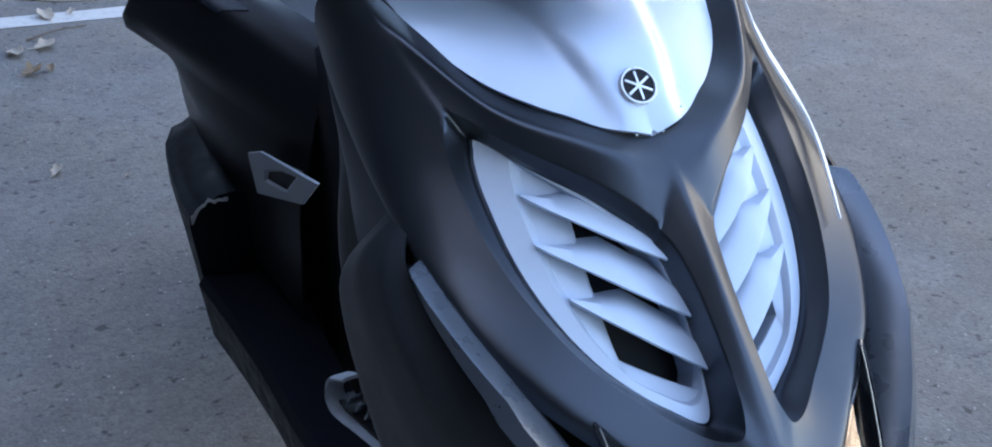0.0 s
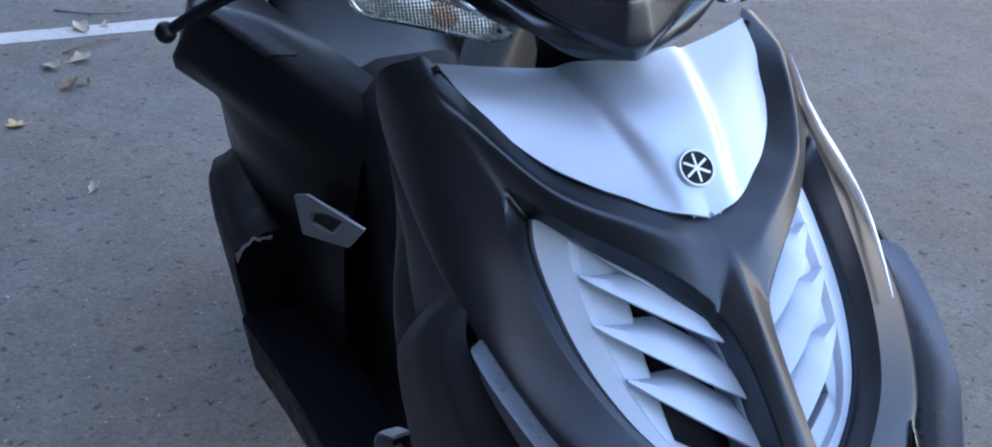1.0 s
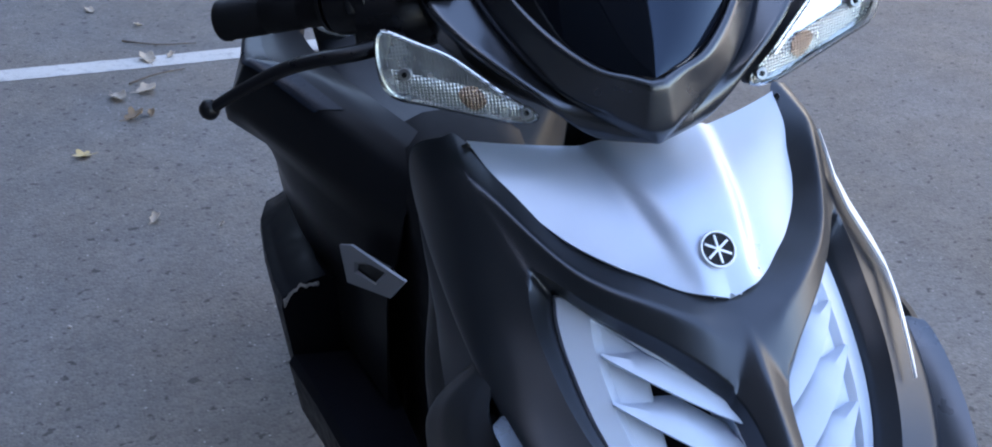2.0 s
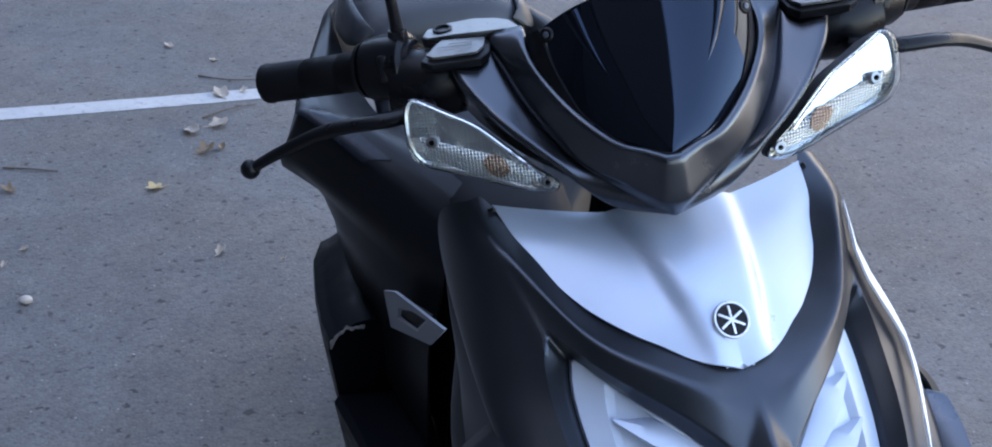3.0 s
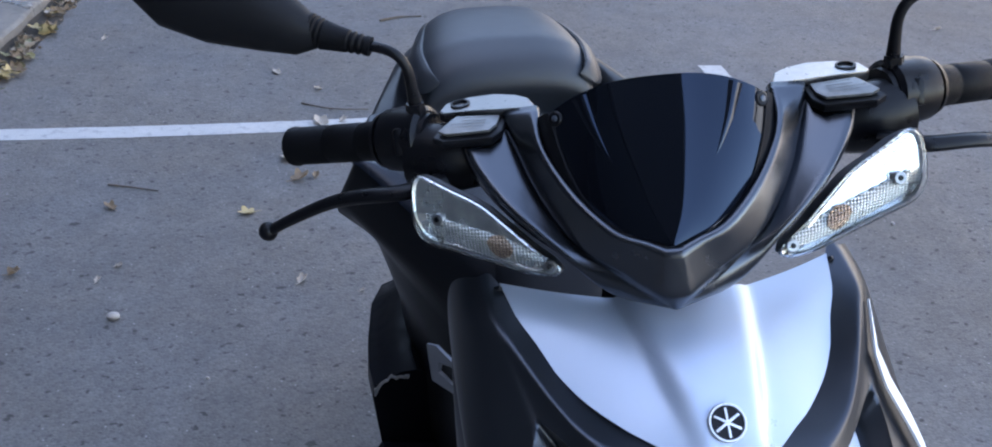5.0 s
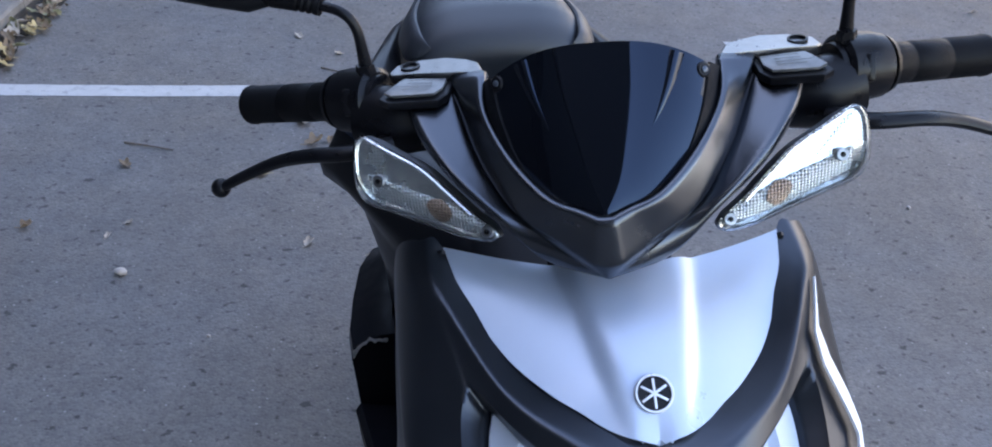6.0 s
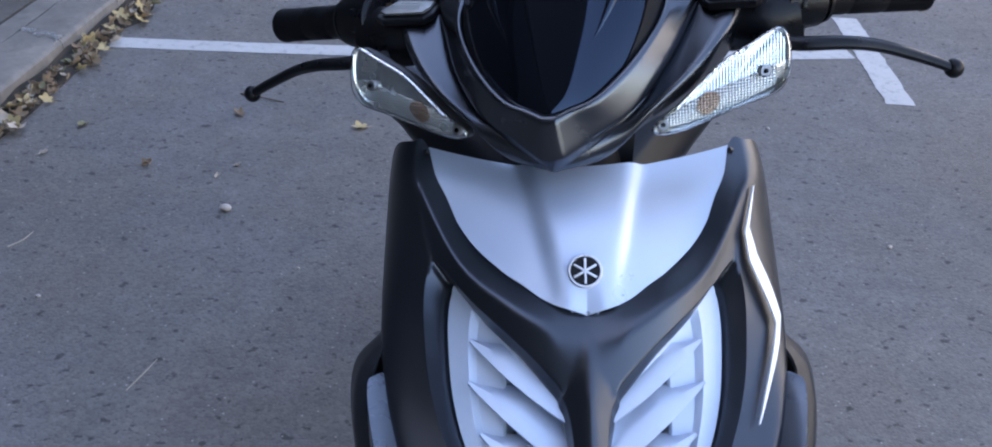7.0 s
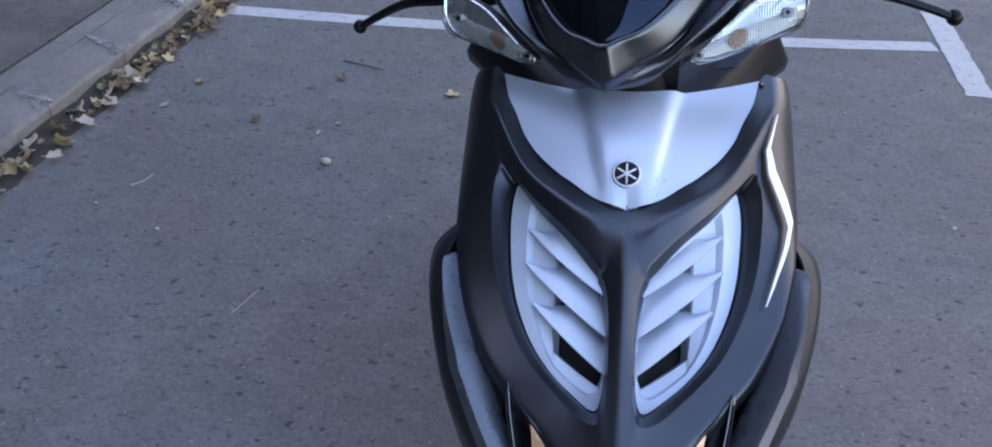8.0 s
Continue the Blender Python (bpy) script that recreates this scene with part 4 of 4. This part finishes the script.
    part("screw", bm, BLACK_SATIN, cp, "dark recessed screw")
    # mirror
    bm = mesh()
    tube(bm, [s(0.187, 0.200, 1.110), s(0.187, 0.198, 1.138), s(0.189, 0.197, 1.160), s(0.199, 0.198, 1.173), s(0.222, 0.202, 1.180)], [0.0070, 0.0050, 0.0043, 0.0043, 0.0043], 12, n=22)
    mir = part("mirror", bm, BLACK_SATIN, scooter, "black rear-view mirror on a bent stem", BAR)
    bm = mesh()
    boot, radii = smooth_line([s(0.214, 0.2005, 1.1775), s(0.232, 0.204, 1.183), s(0.248, 0.207, 1.188), s(0.262, 0.210, 1.193)], 44), []
    for k in range(44):
        f = k / 43
        rib = 0.0011 if (0.08 < f < 0.34 or 0.68 < f < 0.95) and k % 4 < 2 else 0.0
        radii.append(0.0080 + 0.0065 * f ** 1.4 - rib)
    tube(bm, boot, radii, 14)
    part("boot", bm, RUBBER, mir, "rubber boot")
    bm = mesh()
    rings = []
    for x, wy, wz, yy, zz in ((0.258, 0.014, 0.014, 0.210, 1.192), (0.275, 0.020, 0.026, 0.212, 1.200), (0.305, 0.022, 0.036, 0.214, 1.216), (0.345, 0.022, 0.042, 0.216, 1.232), (0.380, 0.018, 0.035, 0.216, 1.243), (0.395, 0.009, 0.018, 0.216, 1.247)):
        rings.append([s(x, yy + wy * math.cos(t), zz + wz * math.sin(t)) for t in [k * math.pi / 10 for k in range(20)]])
    loft(bm, rings)
    part("mirror_shell", bm, BLACK, mir, "black mirror shell")

# seat and tail
bm = mesh()
rings = []
for y, w, zt, zb in ((0.54, 0.05, 0.74, 0.71), (0.57, 0.085, 0.755, 0.70), (0.68, 0.105, 0.755, 0.69), (0.80, 0.112, 0.765, 0.70), (0.884, 0.108, 0.790, 0.715), (0.886, 0.113, 0.815, 0.745), (0.868, 0.121, 0.850, 0.768), (0.882, 0.127, 0.884, 0.778), (0.915, 0.130, 0.902, 0.788), (0.95, 0.130, 0.910, 0.79), (1.04, 0.118, 0.910, 0.80), (1.10, 0.106, 0.900, 0.80), (1.15, 0.090, 0.870, 0.80), (1.18, 0.06, 0.84, 0.80)):
    ring = []
    for k in range(36):
        t = 2 * math.pi * k / 36
        c, sn = math.cos(t), math.sin(t)
        narrow = 1 - 0.22 * max(0.0, sn) ** 1.5 - 0.48 * max(0.0, -sn)
        ring.append((w * narrow * math.copysign(abs(c) ** 0.55, c), y, (zt + zb) / 2 + (zt - zb) / 2 * math.copysign(abs(sn) ** 0.62, sn)))
    rings.append(np.array(ring).ravel())
loft(bm, [r.reshape(-1, 3) for r in smooth_line(rings, 60)])
seat = part("seat", bm, SEAT, scooter, "black vinyl seat")


def bolster(bm, side):
    """Padded side strip of the seat, set off by a seam."""
    rings = []
    for y, x, z, h, w in ((0.872, 0.114, 0.858, 0.008, 0.004), (0.880, 0.123, 0.860, 0.016, 0.007), (0.900, 0.129, 0.861, 0.021, 0.010), (0.96, 0.132, 0.863, 0.024, 0.011), (1.04, 0.119, 0.858, 0.028, 0.009), (1.11, 0.105, 0.856, 0.020, 0.008), (1.17, 0.086, 0.850, 0.010, 0.006)):
        rings.append(np.array([(side * (x + w * math.cos(t) - 0.010 * math.sin(t)), y, z + h * math.sin(t)) for t in [k * math.pi / 8 for k in range(16)]]).ravel())
    loft(bm, [r.reshape(-1, 3) for r in smooth_line(rings, 24)])


both(bolster, "bolster", SEAT, seat)


TAIL = [[(0.04, 0.56, 0.76), (0.1, 0.66, 0.79), (0.135, 0.8, 0.8), (0.145, 1.0, 0.83), (0.115, 1.14, 0.815), (0.05, 1.3, 0.8)],
        [(0.05, 0.54, 0.74), (0.15, 0.66, 0.81), (0.19, 0.76, 0.822), (0.15, 1.0, 0.84), (0.125, 1.14, 0.815), (0.06, 1.31, 0.8)],
        [(0.07, 0.53, 0.72), (0.21, 0.68, 0.822), (0.228, 0.74, 0.828), (0.162, 1.0, 0.835), (0.132, 1.14, 0.81), (0.065, 1.31, 0.795)],
        [(0.09, 0.52, 0.68), (0.246, 0.7, 0.762), (0.254, 0.77, 0.738), (0.178, 1.0, 0.78), (0.142, 1.14, 0.775), (0.07, 1.3, 0.77)],
        [(0.1, 0.51, 0.64), (0.2, 0.7, 0.697), (0.205, 0.78, 0.69), (0.18, 1.0, 0.73), (0.13, 1.14, 0.73), (0.06, 1.29, 0.74)],
        [(0.12, 0.5, 0.58), (0.175, 0.68, 0.6), (0.183, 0.82, 0.6), (0.175, 1.0, 0.64), (0.12, 1.13, 0.68), (0.055, 1.28, 0.71)],
        [(0.13, 0.48, 0.42), (0.16, 0.66, 0.44), (0.17, 0.85, 0.48), (0.165, 1.0, 0.55), (0.1, 1.12, 0.62), (0.05, 1.26, 0.68)]]


def tail_columns(n):
    rails = [smooth_line(r, 26) for r in TAIL]
    out = []
    for i in range(26):
        q = [r[i] for r in rails]
        c = []
        for a, b in zip(q[:-1], q[1:]):
            c += [a + (b - a) * f for f in (0.08, 0.35, 0.65, 0.92)]
        out.append(c)
    return out


def wing_panel(bm, side):
    """Glossy upper face of the flared wing."""
    cols = [[(q[0] + 0.003, q[1], q[2] + 0.002) for q in c[5:9]] for c in tail_columns(24)[3:13]]
    shell(bm, [[(side * q[0], q[1], q[2]) for q in c] for c in (cols if side < 0 else [c[::-1] for c in cols])], 0.003)


def tail(bm, side):
    """Under-seat body with a flared wing on either side."""
    cols = tail_columns(24)
    shell(bm, [[(side * q[0], q[1], q[2]) for q in c] for c in (cols if side < 0 else [c[::-1] for c in cols])], 0.003)


both(tail, "body_side", TAIL_PAINT, scooter, "black under-seat body panel with a flared wing", angle=80)

both(wing_panel, "wing_panel", WING, scooter, "glossy dark painted top of the wing", angle=80)

# tunnel, footboards, belly
bm = mesh()
rings = []
for y, w, zt in ((0.12, 0.12, 0.60), (0.25, 0.105, 0.57), (0.40, 0.085, 0.60), (0.52, 0.085, 0.76), (0.60, 0.10, 0.78)):
    rings.append([(w * c, y, z) for c, z in ((-1, 0.30), (-1, zt - 0.06), (-0.8, zt - 0.015), (-0.4, zt), (0.4, zt), (0.8, zt - 0.015), (1, zt - 0.06), (1, 0.30))])
loft(bm, rings)
part("centre_tunnel", bm, BLACK, scooter, "black centre tunnel", angle=50)


def footboard(bm, side):
    rings = []
    for y, xo, zt in ((0.10, 0.165, 0.50), (0.20, 0.186, 0.455), (0.30, 0.194, 0.43), (0.42, 0.204, 0.43), (0.52, 0.218, 0.432), (0.61, 0.236, 0.44)):
        rings.append([(side * x, y, z) for x, z in ((0.11, zt - 0.02), (xo - 0.03, zt - 0.005), (xo - 0.008, zt), (xo, zt - 0.012), (xo - 0.01, zt - 0.10), (xo - 0.05, zt - 0.16), (0.11, zt - 0.16))])
    loft(bm, rings)


both(footboard, "footboard", FOOT, scooter, "black plastic footboard", angle=30)


def rear_board(bm, side):
    rings = []
    for y, xo, zt, zb in ((0.615, 0.236, 0.555, 0.36), (0.66, 0.240, 0.556, 0.37), (0.75, 0.236, 0.545, 0.38), (0.85, 0.226, 0.535, 0.40), (0.93, 0.205, 0.518, 0.42), (0.96, 0.18, 0.50, 0.44)):
        rings.append([(side * x, y, z) for x, z in ((0.10, zt - 0.03), (xo - 0.085, zt - 0.012), (xo - 0.062, zt), (xo - 0.040, zt - 0.002), (xo - 0.018, zt - 0.016), (xo - 0.012, zt - 0.018), (xo - 0.002, zt - 0.022), (xo, zt - 0.04), (xo - 0.012, zb + 0.03), (xo - 0.04, zb), (0.10, zb))])
    loft(bm, rings)


both(rear_board, "rear_footrest", FOOT, scooter, "black passenger footrest fairing", angle=30)

# grey bracket plate on the side of the tunnel
def bracket(bm, side):
    o = [(0.161, 0.559, 0.637), (0.151, 0.537, 0.648), (0.110, 0.442, 0.647), (0.122, 0.470, 0.607), (0.1565, 0.549, 0.586)]
    h = [(0.147, 0.528, 0.624), (0.137, 0.505, 0.635), (0.1257, 0.4786, 0.640), (0.1344, 0.4987, 0.613), (0.1485, 0.531, 0.613)]
    n = np.array((0.917, -0.40, 0.0)) * 0.004
    rows = [[np.array(p) for p in o], [np.array(p) + n for p in o], [np.array(a) + (np.array(b) - np.array(a)) * 0.85 + n for a, b in zip(o, h)], [np.array(b) + n * 0.2 for b in h]]
    grid(bm, [[(side * q[0], q[1], q[2]) for q in r] for r in rows], close_u=True)


for side in (-1, 1):
    bm = mesh()
    bracket(bm, side)
    br = part("bracket", bm, PALE_GREY, scooter, "pale grey angular bracket with a dark sheet for the shade inside the slot", angle=20)
    # dark plate puts the slot's shade into the colour
    bm = mesh()
    slab(bm, [(side * x, y, z) for x, y, z in ((0.149, 0.530, 0.640), (0.124, 0.476, 0.644), (0.130, 0.492, 0.608), (0.149, 0.535, 0.608))][::side], (-0.006 * side, 0.003, 0))
    part("slot", bm, DARK, br, "dark sheet for the shade inside the slot")

# wheels
for name, y, zc, r, w in (("front_wheel", -0.10, 0.25, 0.25, 0.065), ("rear_wheel", 1.13, 0.25, 0.25, 0.07)):
    bm = mesh()
    rings = []
    for k in range(48):
        a = 2 * math.pi * k / 48
        rings.append([(w * px, y + (r * pr) * math.cos(a), zc + (r * pr) * math.sin(a)) for px, pr in ((-0.7, 0.66), (-1, 0.80), (-0.85, 0.93), (-0.45, 0.985), (0, 1.0), (0.45, 0.985), (0.85, 0.93), (1, 0.80), (0.7, 0.66))])
    grid(bm, rings, close_u=True, close_v=True)
    wh = part(name, bm, RUBBER, scooter, "black tyre on a cast rim")
    bm = mesh()
    for k in range(5):
        a = 2 * math.pi * k / 5
        tube(bm, [(0, y, zc), (0, y + 0.17 * math.cos(a), zc + 0.17 * math.sin(a))], [0.03, 0.018], 8)
    part("rim", bm, BLACK_SATIN, wh)
bm = mesh()
rings = []
for k in range(14):
    a = radians(25 + 130 * k / 13)
    rings.append([(x, -0.10 - (0.275 + d) * math.cos(a), 0.25 + (0.275 + d) * math.sin(a)) for x, d in ((-0.065, -0.06), (-0.05, 0.0), (0, 0.012), (0.05, 0.0), (0.065, -0.06))])
shell(bm, rings, 0.003)
part("front_mudguard", bm, GRAPHITE, scooter, "matt graphite front mudguard")
for side in (-1, 1):
    bm = mesh()
    tube(bm, [(side * 0.085, -0.09, 0.25), (side * 0.085, 0.05, 0.52), (side * 0.05, 0.10, 0.66)], 0.02, 12)
    part("fork_leg", bm, BLACK_SATIN, scooter)
bm = mesh()
box(bm, (0, 0.85, 0.36), (0.20, 0.62, 0.18), bevel=0.03)
part("engine", bm, BLACK_SATIN, scooter, "dark engine and swingarm unit")


# side scoop low on the flank, chipped edge of the footrest
def scoop(bm, side):
    path = smooth_line([(0.186, 0.118, 0.645), (0.190, 0.150, 0.622), (0.190, 0.160, 0.596), (0.188, 0.140, 0.585), (0.186, 0.085, 0.612), (0.184, 0.020, 0.645)], 26)
    rows = [[(side * (q[0] + 0.004), q[1], q[2]), (side * q[0], q[1] - 0.002, q[2] + 0.004), (side * (q[0] - 0.012), q[1] - 0.004, q[2] + 0.006)] for q in path]
    shell(bm, rows if side < 0 else [r[::-1] for r in rows], 0.003)


for side in (-1, 1):
    bm = mesh()
    scoop(bm, side)
    sc = part("side_scoop", bm, PALE_GREY, scooter, "grey rimmed side air scoop with ribs")
    bm = mesh()
    shell(bm, [[(side * x, y, z) for y, z in ((0.158, 0.592), (0.13, 0.60), (0.09, 0.62), (0.04, 0.645))][::-side] for x in (0.185, 0.168)], 0.002)
    part("scoop_floor", bm, BLACK, sc)
    for k in range(4):
        bm = mesh()
        box(bm, (side * 0.178, 0.118 - 0.025 * k, 0.620 + 0.012 * k), (0.014, 0.003, 0.022), Matrix.Rotation(radians(35), 4, "X"), 0.0008)
        part("rib", bm, GREY, sc)
bm = mesh()
rows = []
for k in range(19):
    f = k / 18
    xx = -0.185 - 0.049 * f
    top = 0.551 - 0.018 * max(0, f - 0.55) / 0.45 + 0.004 * noise.noise((f * 7, 0, 2))
    rows.append([(xx, 0.611 + 0.004 * noise.noise((f * 9, 3, 0)), top), (xx, 0.609, top - 0.003 - 0.030 * max(0, f - 0.72) - 0.004 * abs(noise.noise((f * 11, 1, 4))))])
shell(bm, rows, 0.003)
part("chipped_edge", bm, RAW, scooter, "pale chipped plastic edge of the footrest")


# ---- leaves, twigs and pebbles on the asphalt ----
def leaf_mesh(name, material, size, lobes, curl, seed):
    """A dry leaf: lobed outline, curled up along its rib and at the tip, with a stalk."""
    r = random.Random(seed)
    bm = mesh()
    n = 26
    ph = r.random() * 6
    rows = []
    for f in (0.05, 0.4, 0.75, 1.0):
        row = []
        for k in range(n):
            a = 2 * math.pi * k / n
            edge = size * (0.62 + 0.30 * abs(math.cos(lobes * a / 2)) ** 0.7 + 0.12 * math.cos(a)) * (1 + 0.12 * math.sin(5 * a + ph))
            x, y = edge * f * math.cos(a), edge * f * math.sin(a) * 0.78
            z = 0.004 + curl * size * ((y / size) ** 2 * 1.3 + 0.5 * max(0, x / size) ** 2) + 0.12 * size * f * noise.noise((x / size * 2, y / size * 2, seed))
            row.append((x, y, max(z, 0.0016)))
        rows.append(row)
    shell(bm, rows, 0.0007, close_u=True)
    tube(bm, [(-0.05 * size, 0, 0.0045), (-0.7 * size, 0.05 * size, 0.003), (-1.35 * size, 0.18 * size, 0.0045)], [0.0012, 0.0009, 0.0007], 5)
    return finish(bm, name, material, 60)


LEAVES = [leaf_mesh("leaf", mt, sz, lb, cu, sd) for mt, sz, lb, cu, sd in (
    (LEAF, 0.020, 5, 0.9, 1), (LEAF_PALE, 0.024, 5, 0.6, 2), (LEAF_YELLOW, 0.026, 5, 0.45, 3), (LEAF_GREEN, 0.020, 3, 0.7, 4), (LEAF, 0.015, 3, 1.3, 5), (LEAF_PALE, 0.016, 2, 1.0, 6))]
LEAF_WORDS = ["curled brown leaf on the asphalt", "pale dry leaf on the asphalt", "yellow lobed leaf on the asphalt", "olive leaf on the asphalt", "small curled brown leaf on the asphalt", "small pale leaf on the asphalt"]
GUTTER_WORDS = [w.replace("on the asphalt", "in the gutter by the kerb") for w in LEAF_WORDS]


def drop_leaf(kind, x, y, turn, tilt=0.0, z=0.0, words=LEAF_WORDS, group="leaves on the asphalt", scale=1.0):
    ob = tagged(new("leaf", LEAVES[kind]), words[kind], "leaf", group)
    ob.matrix_world = pose(x, y, z, tilt, tilt * 0.6, turn) @ Matrix.Scale(scale, 4)
    return ob


for kind, x, y, turn, sc in ((2, -0.48, 2.09, 200, 1.0), (0, -0.34, 2.285, 30, 1.5), (4, -0.29, 2.30, 80, 1.0), (1, -0.37, 2.43, 300, 1.4), (1, -0.29, 2.46, 20, 1.4), (1, -0.26, 2.69, 110, 1.5), (5, -0.19, 2.71, 50, 1.0),
                             (0, -0.845, 2.14, 140, 1.0), (5, -0.345, 1.725, 60, 1.1), (4, -1.03, 1.81, 20, 1.2), (5, -0.79, 1.83, 10, 0.7), (5, -0.83, 1.765, 70, 0.7), (3, -1.27, 2.03, 250, 1.0), (5, -1.32, 1.85, 30, 0.9),
                             (1, -0.40, 3.15, 120, 0.9), (5, -0.26, 2.99, 200, 0.9), (5, -1.04, 3.51, 60, 1.0), (5, -0.20, 1.67, 20, 0.5), (5, 2.51, 3.63, 0, 1.2), (5, -1.29, 1.29, 300, 0.6)):
    drop_leaf(kind, x, y, turn, scale=sc)
rnd = random.Random(11)
for k in range(275):
    y = rnd.uniform(0.9, 4.1) if k % 3 else rnd.uniform(1.9, 3.6)
    near = rnd.random() ** 1.6
    drop_leaf(rnd.choice((0, 0, 0, 1, 2, 3, 3, 4, 4, 4, 5)), kerb_x(y) + 0.032 + 0.085 * near, y, rnd.uniform(0, 360), rnd.uniform(-50, 50), 0.012 + 0.016 * (1 - near) * rnd.random(), GUTTER_WORDS, "leaves in the gutter", rnd.uniform(0.6, 1.45))


def twig(points, r):
    bm = mesh()
    tube(bm, smooth_line(points, 12), [r * (1 - 0.5 * k / 11) for k in range(12)], 6)
    return bm


for pts, r, mt in (([(-0.87, 2.28, 0.004), (-0.80, 2.255, 0.006), (-0.73, 2.235, 0.003)], 0.003, TWIG), ([(-0.32, 2.86, 0.004), (-0.22, 2.80, 0.008), (-0.10, 2.80, 0.004)], 0.003, TWIG),
                   ([(-0.33, 2.52, 0.004), (-0.25, 2.56, 0.010), (-0.16, 2.60, 0.004)], 0.003, TWIG), ([(-0.82, 0.90, 0.003), (-0.80, 0.95, 0.005), (-0.785, 1.0, 0.003)], 0.0016, LEAF_PALE),
                   ([(-1.24, 1.39, 0.003), (-1.215, 1.42, 0.004), (-1.205, 1.46, 0.003)], 0.0016, LEAF_PALE), ([(0.02, 3.74, 0.004), (0.10, 3.78, 0.006), (0.20, 3.80, 0.004)], 0.005, TWIG)):
    thing("twig", twig(pts, r), mt, "thin dry twig lying on the asphalt", "twig", "twigs on the asphalt")


def pebble(x, y, r, seed):
    bm = mesh()
    ball(bm, (0, 0, 0), r, (1.3, 0.9, 0.8), 10)
    for v in bm.verts:
        v.co *= 1 + 0.2 * noise.noise(v.co * 60 + Vector((seed, 0, 0)))
    return thing("pebble", bm, STONE, "small pale pebble on the asphalt", "pebble", "pebbles on the asphalt", m=pose(x, y, r * 0.75, 0, 0, seed * 40))


for k, (x, y, r) in enumerate(((-0.772, 1.598, 0.012), (0.92, 1.55, 0.006), (1.35, 1.9, 0.006), (0.75, 2.2, 0.005), (-0.55, 1.35, 0.004), (-1.1, 1.2, 0.005), (1.1, 1.0, 0.005))):
    pebble(x, y, r, k)

# dark litter and soil in the gutter
bm = mesh()
rows = []
for k in range(140):
    y = -3 + 9 * k / 139
    w = 0.085 + 0.03 * noise.noise((y * 4, 0, 0)) + 0.02 * noise.noise((y * 14, 5, 0))
    rows.append([(kerb_x(y) + 0.003, y, 0.030 + 0.012 * noise.noise((y * 7, 2, 1))), (kerb_x(y) + 0.012, y, 0.014), (kerb_x(y) + w * 0.5, y, 0.009 + 0.004 * noise.noise((y * 11, 1, 7))), (kerb_x(y) + w, y, 0.0005)])
grid(bm, rows)
tagged(new("gutter_dirt", finish(bm, "gutter_dirt", SOIL)), "dark damp soil and crumbs along the kerb", "dirt", kind="stuff")
